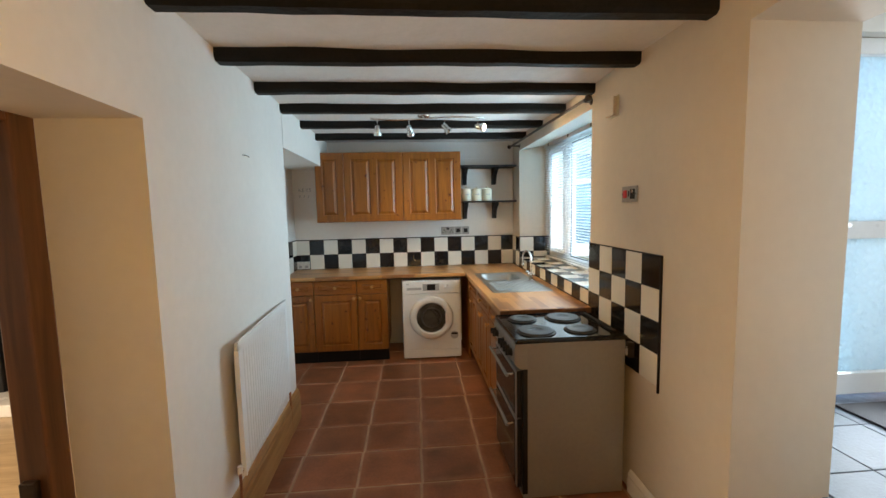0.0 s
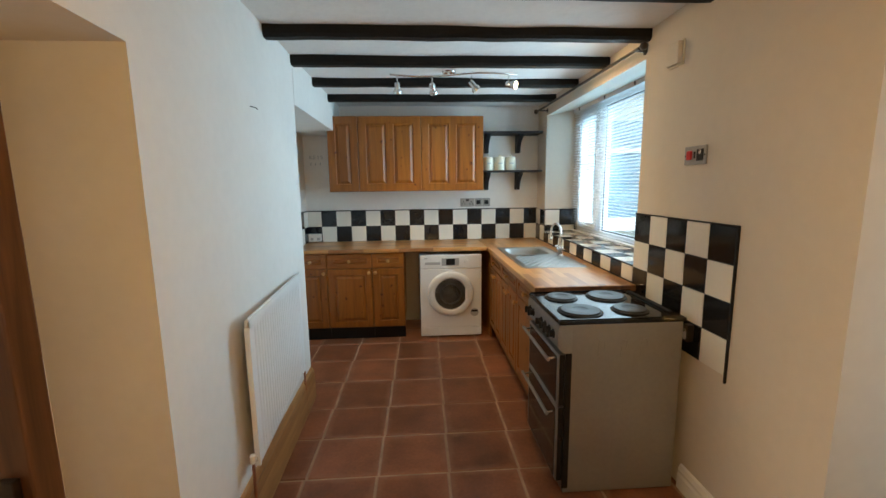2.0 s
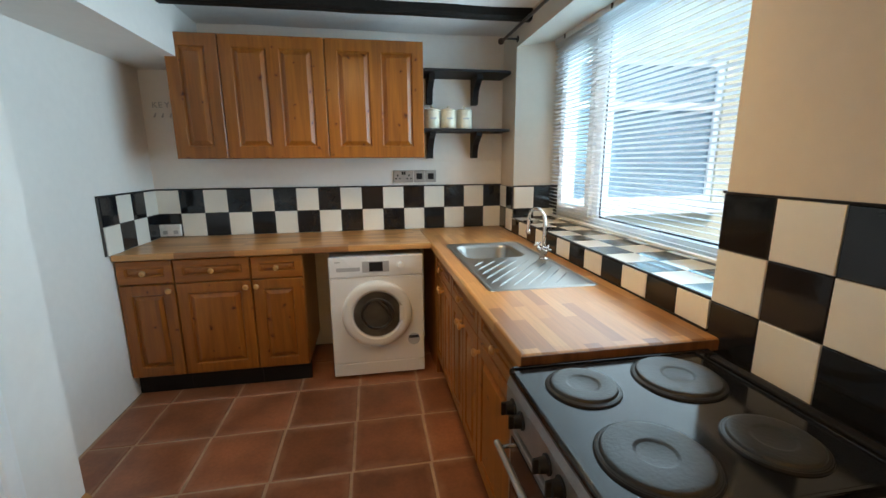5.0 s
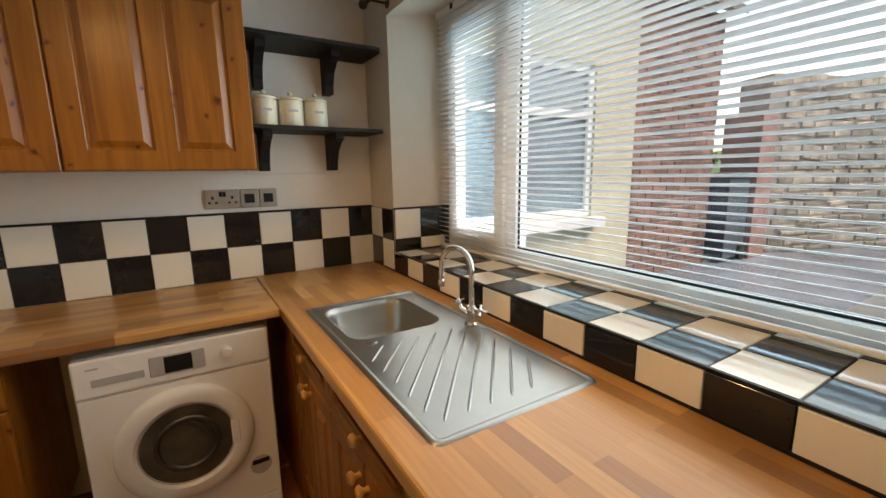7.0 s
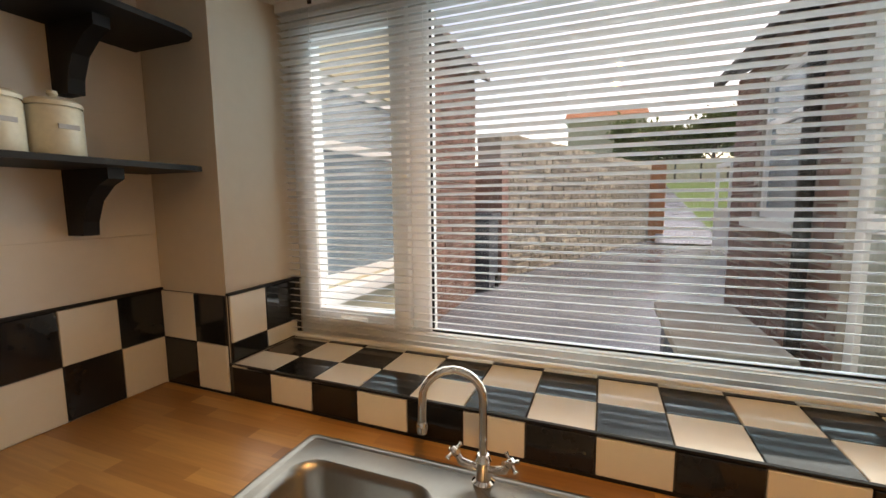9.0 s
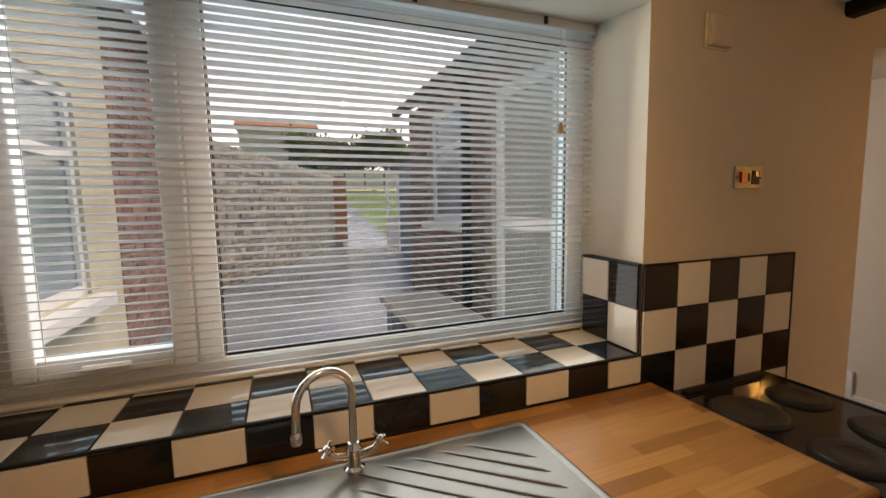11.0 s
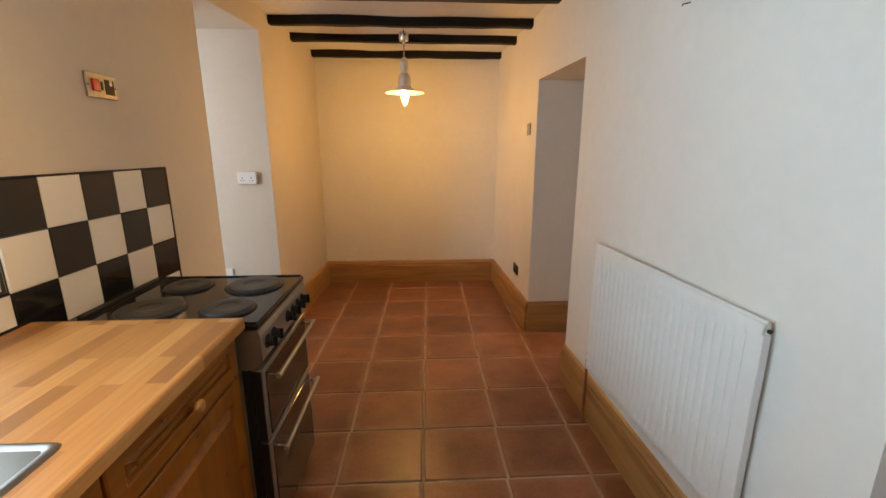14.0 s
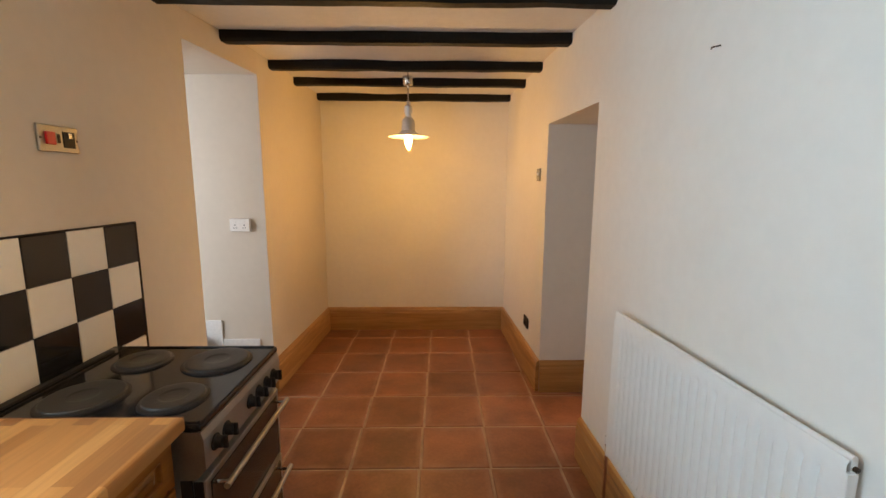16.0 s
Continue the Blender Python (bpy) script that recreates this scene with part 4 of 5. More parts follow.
for b in ((8.765, 8.822, SILL + 0.065, 2.230), (8.436, 8.764, SILL + 0.065, SILL + 0.125), (8.436, 8.764, 2.170, 2.230)):
    part("casement_rail", boxed(2.770, 2.835, *b, 0.006), UPVC, cas)
part("handle", boxed(2.752, 2.769, 8.54, 8.66, SILL + 0.082, SILL + 0.102, 0.004), PLASTIC, cas)
for ya, yb in ((6.955, 8.30), (8.436, 8.764)):
    g = part("pane", boxed(2.815, 2.821, ya, yb, SILL + 0.063, 2.234), PANE, window)
    g.visible_shadow = False

for b in ((6.955, 6.963, SILL + 0.063, 2.234), (8.292, 8.300, SILL + 0.063, 2.234), (6.964, 8.291, SILL + 0.063, SILL + 0.071), (6.964, 8.291, 2.226, 2.234)):
    part("gasket", boxed(2.808, 2.814, *b), BLACK, window, "black rubber glazing gasket")

blind = thing("venetian_blind", (2.735, 7.85, 2.23), "white aluminium venetian blind with slats half open", "blind")
BX, B0, B1 = 2.735, 6.882, 8.868
part("headrail", boxed(BX - 0.02, BX + 0.02, B0, B1, 2.256, 2.292, 0.003), SLAT, blind)
part("bottom_rail", boxed(BX - 0.014, BX + 0.014, B0, B1, SILL + 0.012, SILL + 0.026, 0.004), SLAT, blind)
me = bpy.data.meshes.new("slat")
pts = [(-0.0135, -0.0012), (-0.007, 0.0012), (0.0, 0.002), (0.007, 0.0012), (0.0135, -0.0012)]
v = [(x, y, z + t) for t in (0.0, 0.0009) for y in (-(B1 - B0) / 2, (B1 - B0) / 2) for x, z in pts]
f = []
for s in (0, 10):
    f += [(s + i, s + i + 1, s + 6 + i, s + 5 + i) for i in range(4)]
f += [(0, 5, 15, 10), (4, 14, 19, 9)]
me.from_pydata(v, [], f)
me.materials.append(SLAT)
me.shade_smooth()
SLATS = 46
for k in range(SLATS):
    ob = new("slat", me)
    ob.parent = blind
    ob.matrix_parent_inverse = Matrix.Translation(blind.location).inverted()
    ob.matrix_basis = pose(BX, (B0 + B1) / 2, SILL + 0.045 + k * (2.240 - SILL - 0.045) / (SLATS - 1), 0, SLAT_TILT + random.uniform(-1.5, 1.5), random.uniform(-0.03, 0.03))
for y in (7.03, 8.285, 8.72):
    part("ladder_cord", tube(bmesh.new(), [(BX - 0.015, y, SILL + 0.02), (BX - 0.015, y, 2.26)], 0.0011, 5), SLAT, blind)
for y in (7.126, 7.647, 8.15, 8.709):
    part("bracket_clip", boxed(BX - 0.026, BX - 0.0205, y - 0.008, y + 0.008, 2.262, 2.290, 0.001), BRONZE, blind, "small brown fixing clip")
part("lift_cord", tube(bmesh.new(), [(BX - 0.026, 7.055, 1.90), (BX - 0.024, 7.055, 2.26)], 0.0016, 5), SLAT, blind)
part("cord_tassel", lathe(bmesh.new(), [(0, 0), (0.009, 0.002), (0.011, 0.02), (0.005, 0.045), (0, 0.047)], (BX - 0.026, 7.055, 1.856)), WOODKNOB, blind, "small wooden cord tassel", True)

# ---- wall tiles ----
T, GAP, TH = 0.162, 0.0035, 0.007
Rx90, Ry90 = Matrix.Rotation(radians(90), 4, "X"), Matrix.Rotation(radians(90), 4, "Y")


def tile(parent, white, w, h, m):
    if w > 0.012 and h > 0.012:
        piece("tile", parent, w - GAP, h - GAP, TH, TILE_W if white else TILE_B, m, 0.0015)


WT = 0.934
# behind the back run
bed = structure("splashback_north", boxed(-0.128, 2.445, 9.194, 9.1985, WT, 1.272), JOINT, "black and white chequered wall tiles behind the worktop", "tiled splashback")
for r in range(2):
    z = WT + 0.169 * (r + 0.5)
    for k in range(-16, 2):
        xa, xb = max(2.296 + T * k, -0.125), min(2.296 + T * (k + 1), 2.440)
        tile(bed, (k + r) % 2 == 0, xb - xa, 0.169, Matrix.Translation(((xa + xb) / 2, 9.1945, z)) @ Rx90)
part("edge_trim", boxed(-0.128, 2.444, 9.184, 9.198, 1.2725, 1.281, 0.001), BLACK, bed)
# in the recess
bed = structure("splashback_recess", boxed(-0.1285, -0.124, 8.52, 9.193, WT, 1.272), JOINT, "chequered tiles on the side of the recess", "tiled splashback")
for r in range(2):
    for k in range(4):
        tile(bed, (k + r) % 2 == 1, T, 0.169, Matrix.Translation((-0.1245, 9.105 - T * k, WT + 0.169 * (r + 0.5))) @ Ry90 @ pose(0, 0, 0, 0, 0, 90))
part("edge_trim", boxed(-0.1285, -0.114, 8.52, 9.183, 1.2725, 1.281, 0.001), BLACK, bed)


def east_m(y, z, lift=0.0):
    """On the east wall's face, looking into the room."""
    a = math.degrees(math.atan2(edge(EAST, y + 0.05) - edge(EAST, y - 0.05), 0.1))
    return Matrix.Translation((edge(EAST, y) - lift, y, z)) @ pose(0, 0, 0, 0, 0, -a) @ Matrix.Rotation(radians(-90), 4, "Y") @ pose(0, 0, 0, 0, 0, 90)


def east_strip(bm, y0, y1, z0, z1, depth):
    prism(bm, [(edge(EAST, y0), y0), (edge(EAST, y0) - depth, y0), (edge(EAST, y1) - depth, y1), (edge(EAST, y1), y1)], z0, z1)
    return bm


# beside the reveal, and the row under the sill
Y0 = 7.082
bm = bmesh.new()
east_strip(bm, 6.936, 8.879, WT, SILL - 0.002, 0.003)
east_strip(bm, 8.881, 9.193, WT, 1.272, 0.003)
bed = structure("splashback_sill", bm, JOINT, "chequered tile row under the window sill", "tiled splashback")
for k in range(-1, 14):
    ya, yb = max(Y0 + T * k, 6.937), min(Y0 + T * (k + 1), 9.192)
    if yb <= 8.99:
        top = SILL - 0.004 if yb <= 8.90 else WT + 0.169
        tile(bed, k % 2 == 1, yb - ya, top - WT, east_m((ya + yb) / 2, (WT + top) / 2, 0.003))
for ya, yb, r, w in ((8.883, 9.026, 0, True), (9.026, 9.188, 0, False), (8.883, 9.026, 1, False), (9.026, 9.188, 1, True)):
    tile(bed, w, yb - ya, 0.169, east_m((ya + yb) / 2, WT + 0.169 * (r + 0.5), 0.003))
bm = bmesh.new()
east_strip(bm, 6.938, 9.18, WT + 0.0005, WT + 0.009, 0.0125)
part("base_trim", bm, BLACK, bed)
# cooker splashback
bm = bmesh.new()
east_strip(bm, 6.124, 6.936, 1.360 - 4 * T, 1.360, 0.003)
bed = structure("splashback_cooker", bm, JOINT, "chequered tile panel behind the cooker", "tiled splashback")
for c in range(5):
    for r in range(4):
        y = 6.935 - T * (c + 0.5)
        tile(bed, (c + r) % 2 == 1, T, T, east_m(y, 1.360 - T * (r + 0.5), 0.003))
bm = bmesh.new()
east_strip(bm, 6.124, 6.936, 1.3605, 1.3655, 0.011)
east_strip(bm, 6.1165, 6.1235, 1.360 - 4 * T - 0.03, 1.3655, 0.011)
part("edge_trim", bm, BLACK, bed)
# sill top
bm = bmesh.new()
prism(bm, [(2.402, 6.937), (2.791, 6.880), (2.791, 8.878), (2.440, 8.878)], SILL - 0.011, SILL - 0.004)
bed = structure("window_sill", bm, JOINT, "chequered glazed tile window sill", "window sill")
for r, (xa, xb) in enumerate(((2.402, 2.564), (2.564, 2.726), (2.726, 2.79))):
    for k in range(-2, 11):
        ya, yb = max(Y0 + T * k, 6.937 - 0.050 * min(1, max(0, (xa - 2.4) / 0.38))), min(Y0 + T * (k + 1), 8.876)
        lift = 0.018 * ((ya + yb) / 2 - 6.93) / 1.95 if r == 0 else 0
        tile(bed, (k + r) % 2 == 0, xb - xa - lift, yb - ya, Matrix.Translation(((xa + xb) / 2 + lift / 2 + lift / 2, (ya + yb) / 2, SILL - 0.004)))
bm = bmesh.new()
prism(bm, [(2.392, 6.937), (2.402, 6.937), (2.441, 8.878), (2.431, 8.878)], SILL - 0.003, SILL + 0.004)
part("edge_trim", bm, BLACK, bed)
# reveal sides
bed = structure("reveal_tiles_south", prism(bmesh.new(), [(2.402, 6.942), (2.402, 6.9355), (2.712, 6.891), (2.712, 6.927)], SILL, 1.360), JOINT, "chequered tiles on the window reveal", "tiled splashback")
ang = math.degrees(math.atan2(-0.015, 0.31))
for r in range(2):
    for k, (xa, xb) in enumerate(((2.406, 2.557), (2.557, 2.711))):
        x = (xa + xb) / 2
        tile(bed, (k + r) % 2 == 0, xb - xa, (1.360 - SILL) / 2 - 0.003, Matrix.Translation((x, 6.9422 - 0.015 * (x - 2.402) / 0.31, SILL + 0.006 + ((1.360 - SILL) / 2 - 0.003) * (0.5 + r))) @ pose(0, 0, 0, 0, 0, ang) @ Matrix.Rotation(radians(-90), 4, "X"))
part("edge_trim", prism(bmesh.new(), [(2.402, 6.952), (2.402, 6.937), (2.712, 6.893), (2.712, 6.937)], 1.3605, 1.368), BLACK, bed)
bed = structure("reveal_tiles_north", boxed(2.442, 2.79, 8.8765, 8.8795, SILL, 1.272), JOINT, "chequered tiles on the window reveal", "tiled splashback")
for r, (za, zb) in enumerate(((SILL + 0.006, 1.110), (1.110, 1.272))):
    for k, (xa, xb) in enumerate(((2.444, 2.600), (2.600, 2.760))):
        tile(bed, (k + r) % 2 == 1, xb - xa, zb - za, Matrix.Translation(((xa + xb) / 2, 8.8765, (za + zb) / 2)) @ Rx90)
part("edge_trim", boxed(2.436, 2.79, 8.866, 8.8795, 1.2725, 1.281), BLACK, bed)

# ---- fitted units ----


def rounded(x0, x1, y0, y1, r, n=5):
    out = []
    for cx, cy, a in ((x1 - r, y1 - r, 0), (x0 + r, y1 - r, 90), (x0 + r, y0 + r, 180), (x1 - r, y0 + r, 270)):
        out += [(cx + r * math.cos(radians(a + 90 * k / n)), cy + r * math.sin(radians(a + 90 * k / n))) for k in range(n + 1)]
    return out


def loft(bm, rings, cap=True):
    vs = [[bm.verts.new(p) for p in ring] for ring in rings]
    for a, b in zip(vs, vs[1:]):
        for i in range(len(a)):
            bm.faces.new((a[i], a[(i + 1) % len(a)], b[(i + 1) % len(b)], b[i]))
    if cap:
        bm.faces.new(vs[-1])
    return bm


def raised_panel(bm, a0, a1, z0, z1, put):
    """A fielded panel: put(a, depth, z) gives a place for along, out and up."""
    rings = []
    for inset, d in ((0.0, 0.0), (0.003, -0.002), (0.007, -0.010), (0.013, -0.010), (0.036, 0.002), (0.038, 0.002)):
        rings.append([bm.verts.new(put(a, d, z)) for a, z in ((a0 + inset, z0 + inset), (a1 - inset, z0 + inset), (a1 - inset, z1 - inset), (a0 + inset, z1 - inset))])
    for p, q in zip(rings, rings[1:]):
        for i in range(4):
            bm.faces.new((p[i], p[(i + 1) % 4], q[(i + 1) % 4], q[i]))
    bm.faces.new(rings[-1])


def front(name, parent, mat, a0, a1, z0, z1, put, panels=1, stile=0.062, thick=0.02):
    """A framed door or drawer front with fielded panels, and rounded outer edges."""
    bm = bmesh.new()
    spans = []
    w = (a1 - a0 - stile * (panels + 1)) / panels
    for k in range(panels):
        s = a0 + stile + k * (w + stile)
        spans.append((s, s + w))
    rail = min(stile, (z1 - z0) * 0.3)
    e = 0.004
    xs = [a0 + e] + [v for s in spans for v in s] + [a1 - e]
    zs = [z0 + e, z0 + rail, z1 - rail, z1 - e]
    for i in range(len(xs) - 1):
        for j in range(3):
            if j == 1 and i % 2 == 1:
                raised_panel(bm, xs[i], xs[i + 1], zs[1], zs[2], put)
            else:
                bm.faces.new([bm.verts.new(put(a, 0, z)) for a, z in ((xs[i], zs[j]), (xs[i + 1], zs[j]), (xs[i + 1], zs[j + 1]), (xs[i], zs[j + 1]))])
    rings = [[bm.verts.new(put(a, d, z)) for a, z in ((a0 + o, z0 + o), (a1 - o, z0 + o), (a1 - o, z1 - o), (a0 + o, z1 - o))] for o, d in ((e, 0), (0, -e), (0, -thick))]
    for p, q in zip(rings, rings[1:]):
        for i in range(4):
            bm.faces.new((p[i], p[(i + 1) % 4], q[(i + 1) % 4], q[i]))
    bm.faces.new(rings[-1])
    bmesh.ops.remove_doubles(bm, verts=bm.verts, dist=0.0004)
    return part(name, bm, mat, parent)


def knob(parent, at, axis):
    return part("knob", lathe(bmesh.new(), [(0.0, 0), (0.009, 0), (0.007, 0.010), (0.0095, 0.016), (0.017, 0.021), (0.0175, 0.028), (0.012, 0.034), (0, 0.0355)], at, axis, 16), WOODKNOB, parent, "turned wooden knob", True)


def unit_north(x0, x1, split=0, knobs=(0,)):
    u = thing("base_cabinet", ((x0 + x1) / 2, 8.9, 0), "varnished pine base cabinet with drawer over fielded door", "cabinet", "pine base cabinets")
    part("body", boxed(x0, x1, 8.602, 9.19, 0.135, 0.893), PINE_V, u)
    part("plinth", boxed(x0, x1, 8.645, 8.665, 0.002, 0.134), BLACK, u, "black plinth board")
    put = lambda a, d, z: (a, 8.58 - d, z)
    drawer = front("drawer_front", u, PINE_X, x0 + 0.003, x1 - 0.003, 0.745, 0.888, put, 1, 0.045)
    knob(drawer, ((x0 + x1) / 2, 8.58, 0.815), (0, -1, 0))
    door = front("door", u, PINE_V, x0 + 0.003, x1 - 0.003, 0.140, 0.738, put)
    knob(door, (x1 - 0.03 if knobs[0] > 0 else x0 + 0.03, 8.58, 0.70), (0, -1, 0))
    return u


unit_north(-0.126, 0.186, 0, (1,))
unit_north(0.188, 0.626, 0, (1,))
unit_north(0.628, 0.942, 0, (-1,))


def unit_east(y0, y1, doors):
    u = thing("base_cabinet", (2.1, (y0 + y1) / 2, 0), "varnished pine base cabinet with drawer over fielded doors", "cabinet", "pine base cabinets")
    part("body", boxed(1.822, 2.385, y0, y1, 0.135, 0.760), PINE_V, u)
    part("plinth", boxed(1.862, 1.882, y0, y1, 0.002, 0.134), DARKWOOD, u, "brown plinth board")
    put = lambda a, d, z: (1.80 - d, a, z)
    drawer = front("drawer_front", u, PINE_Y, y0 + 0.003, y1 - 0.003, 0.745, 0.888, put, 1, 0.045)
    knob(drawer, (1.80, (y0 + y1) / 2, 0.815), (-1, 0, 0))
    w = (y1 - y0) / doors
    for k in range(doors):
        door = front("door", u, PINE_V, y0 + w * k + 0.003, y0 + w * (k + 1) - 0.003, 0.140, 0.738, put, 1, 0.055)
        knob(door, (1.80, y0 + w * (k + 1) - 0.03 if (k == 0) else y0 + w * k + 0.03, 0.69), (-1, 0, 0))
    return u


unit_east(6.895, 7.457, 1)
unit_east(7.459, 8.020, 2)
unit_east(8.022, 8.555, 2)
filler = thing("end_panel", (1.76, 8.6, 0), "dark pine corner panel beside the washing machine", "panel")
part("board", boxed(1.80, 1.818, 8.558, 9.19, 0.002, 0.893), PINE_V, filler)

# wall cabinets
for x0, x1, panels in ((0.212, 0.512, 1), (0.514, 1.136, 2), (1.138, 1.768, 2)):
    u = thing("wall_cabinet", ((x0 + x1) / 2, 9.0, 1.49), "knotty varnished pine wall cabinet with fielded panels", "cabinet", "pine wall cabinets")
    part("body", boxed(x0, x1, 8.812, 9.198, 1.49, 2.222), PINE_V, u)
    front("door", u, PINE_V, x0 + 0.002, x1 - 0.002, 1.488, 2.224, lambda a, d, z: (a, 8.79 - d, z), panels, 0.072)

# worktop, with the sink's opening
SX0, SX1, SY0, SY1 = 1.846, 2.336, 7.456, 8.470
bm = bmesh.new()
top0, top1 = 0.896, WT
box(bm, -0.124, 1.768, 8.555, 9.19, top0, top1, 0.008)
top = thing("worktop", (1.0, 8.9, 0.896), "wood-block laminate worktop running round the corner", "worktop")
part("back_run", bm, BLOCK_X, top)
hx0, hx1, hy0, hy1, e = SX0 + 0.02, SX1 - 0.02, SY0 + 0.02, SY1 - 0.02, 0.008
bm = bmesh.new()
out = lambda z, d: [(1.77 + d, 6.888 + d, z), (2.396, 6.888 + d, z), (2.432, 9.19, z), (1.77 + d, 9.19, z)]
hole = lambda z: [(hx0, hy0, z), (hx1, hy0, z), (hx1, hy1, z), (hx0, hy1, z)]
loft(bm, [hole(top0), out(top0, 0), out(top1 - e, 0), out(top1 - e * 0.3, e * 0.3), out(top1, e), hole(top1), hole(top0)], False)
part("side_run", bm, BLOCK_Y, top)
part("end_strip", boxed(1.771, 2.394, 6.8845, 6.8878, top0 + 0.001, top1 - 0.003), DARKWOOD, top, "brown edging strip")

# sink
sink = thing("sink", (2.09, 7.96, WT), "stainless steel sink with ridged drainer", "sink")


bm = bmesh.new()
H = WT
BWL = (1.895, 2.245, 8.045, 8.425)
outer = [rounded(SX0 + o, SX1 - o, SY0 + o, SY1 - o, 0.022 - o * 0.5) for o in (0, 0.004, 0.010, 0.018, 0.022)]
zz = (0.0, 0.004, 0.0055, 0.004, 0.001)
bw = [rounded(BWL[0] + o, BWL[1] - o, BWL[2] + o, BWL[3] - o, 0.07 - o * 0.3) for o in (0, 0.006, 0.014, 0.026, 0.05)]
bz = (0.001, -0.002, -0.02, -0.13, -0.155)
rings = [[(x, y, H + z) for x, y in r] for r, z in zip(outer, zz)]
vs = loft(bm, rings, False)
loft(bm, [[(x, y, H + z) for x, y in r] for r, z in zip(bw, bz)])
# deck between the rim and the bowl
n = len(outer[-1])
a = [bm.verts.new((x, y, H + 0.001)) for x, y in outer[-1]]
b = [bm.verts.new((x, y, H + 0.001)) for x, y in bw[0]]
for i in range(n):
    j = (i + 1) % n
    bm.faces.new((a[i], a[j], b[j], b[i]))
part("basin", bm, SINKSTEEL, sink, "", True)
# parallel ridges running slantwise over the drainer
DX, DY = 0.64, 0.77
for k in range(11):
    px, py = 1.895 + 0.77 * (0.012 + 0.049 * k), 7.985 - 0.64 * (0.012 + 0.049 * k)
    lo = max((1.888 - px) / DX, (7.520 - py) / DY)
    hi = min((2.300 - px) / DX, (7.990 - py) / DY)
    if hi - lo > 0.05:
        q = [(px + DX * t, py + DY * t) for t in (lo + 0.008, lo + 0.03, hi - 0.05, hi - 0.012)]
        part("ridge", tube(bmesh.new(), [(*q[0], H - 0.001), (*q[1], H + 0.001), (*q[2], H + 0.001), (*q[3], H - 0.001)], [0.003, 0.0048, 0.0042, 0.002], 8), SINKSTEEL, sink, "", True)
part("overflow_cap", lathe(bmesh.new(), [(0.018, 0), (0.018, 0.001), (0.014, 0.002), (0, 0.002)], (1.945, 8.015, H + 0.001)), SINKSTEEL, sink, "", True)
part("waste", lathe(bmesh.new(), [(0.04, 0), (0.04, 0.002), (0.03, 0.003), (0, 0.001)], (2.07, 8.23, H - 0.154)), CHROME, sink, "chrome waste outlet", True)

tap = thing("mixer_tap", (2.30, 7.967, H), "chrome swan-neck mixer tap with cross-head handles", "tap")
TX, TY = 2.300, 7.967
part("base", lathe(bmesh.new(), [(0.026, 0), (0.026, 0.006), (0.018, 0.012), (0.016, 0.05), (0.019, 0.056), (0.013, 0.07), (0, 0.072)], (TX, TY, H + 0.001)), CHROME, tap, "", True)
arc = [(TX, TY, H + 0.06), (TX, TY, H + 0.19)]
for k in range(13):
    q = math.pi * k / 12
    arc.append((TX - 0.045 * (1 - math.cos(q)) / 2 * 0.9, TY + 0.065 * (1 - math.cos(q)), H + 0.20 + 0.068 * math.sin(q)))
arc += [(TX - 0.041, TY + 0.131, H + 0.17), (TX - 0.041, TY + 0.132, H + 0.135)]
part("spout", tube(bmesh.new(), arc, 0.0095, 12), CHROME, tap, "", True)
part("nozzle", lathe(bmesh.new(), [(0.011, 0), (0.0125, 0.004), (0.0125, 0.022), (0.0095, 0.028)], (TX - 0.041, TY + 0.132, H + 0.118)), CHROME, tap, "", True)
for s in (-1, 1):
    p = Vector((TX - 0.01, TY + s * 0.058, H + 0.062))
    h = part("handle", tube(bmesh.new(), [(TX, TY + s * 0.012, H + 0.035), tuple(p - Vector((0, s * 0.008, 0.012))), tuple(p)], [0.009, 0.010, 0.008], 10), CHROME, tap, "", True)
    cr = bmesh.new()
    d = Vector((-0.1, s * 0.6, 0.8)).normalized()
    u = d.orthogonal().normalized()
    w = d.cross(u)
    q = p + d * 0.012
    for e in (u, w):
        tube(cr, [q - e * 0.023, q - e * 0.017, q + e * 0.017, q + e * 0.023], [0.006, 0.004, 0.004, 0.006], 8)
    lathe(cr, [(0.009, -0.008), (0.010, 0.002), (0.006, 0.010), (0, 0.011)], q, tuple(d), 12)
    part("cross_head", cr, CHROME, h, "", True)

# washing machine
wm = thing("washing_machine", (1.41, 8.88, 0), "white front-loading washing machine under the worktop", "washing machine")
WX0, WX1, WF = 1.098, 1.718, 8.58
part("body", boxed(WX0, WX1, WF + 0.006, 9.14, 0.018, 0.862, 0.012), WHITE_ENAMEL, wm)
part("front_panel", boxed(WX0 + 0.002, WX1 - 0.002, WF, WF + 0.02, 0.115, 0.716, 0.006), WHITE_ENAMEL, wm)
part("kick_panel", boxed(WX0 + 0.002, WX1 - 0.002, WF + 0.002, WF + 0.02, 0.022, 0.111, 0.005), WHITE_ENAMEL, wm)
fascia = part("fascia", boxed(WX0 + 0.002, WX1 - 0.002, WF - 0.006, WF + 0.02, 0.721, 0.860, 0.008), WHITE_ENAMEL, wm)
part("display_surround", boxed(1.315, 1.490, WF - 0.010, WF - 0.0055, 0.752, 0.826, 0.002), GREY, fascia)
part("display", boxed(1.360, 1.448, WF - 0.012, WF - 0.0095, 0.758, 0.820, 0.001), BLACK, fascia)
part("dial", lathe(bmesh.new(), [(0.024, 0), (0.024, 0.004), (0.019, 0.006), (0.017, 0.020), (0, 0.021)], (1.562, WF - 0.006, 0.792), (0, -1, 0)), WHITE_ENAMEL, fascia, "", True)
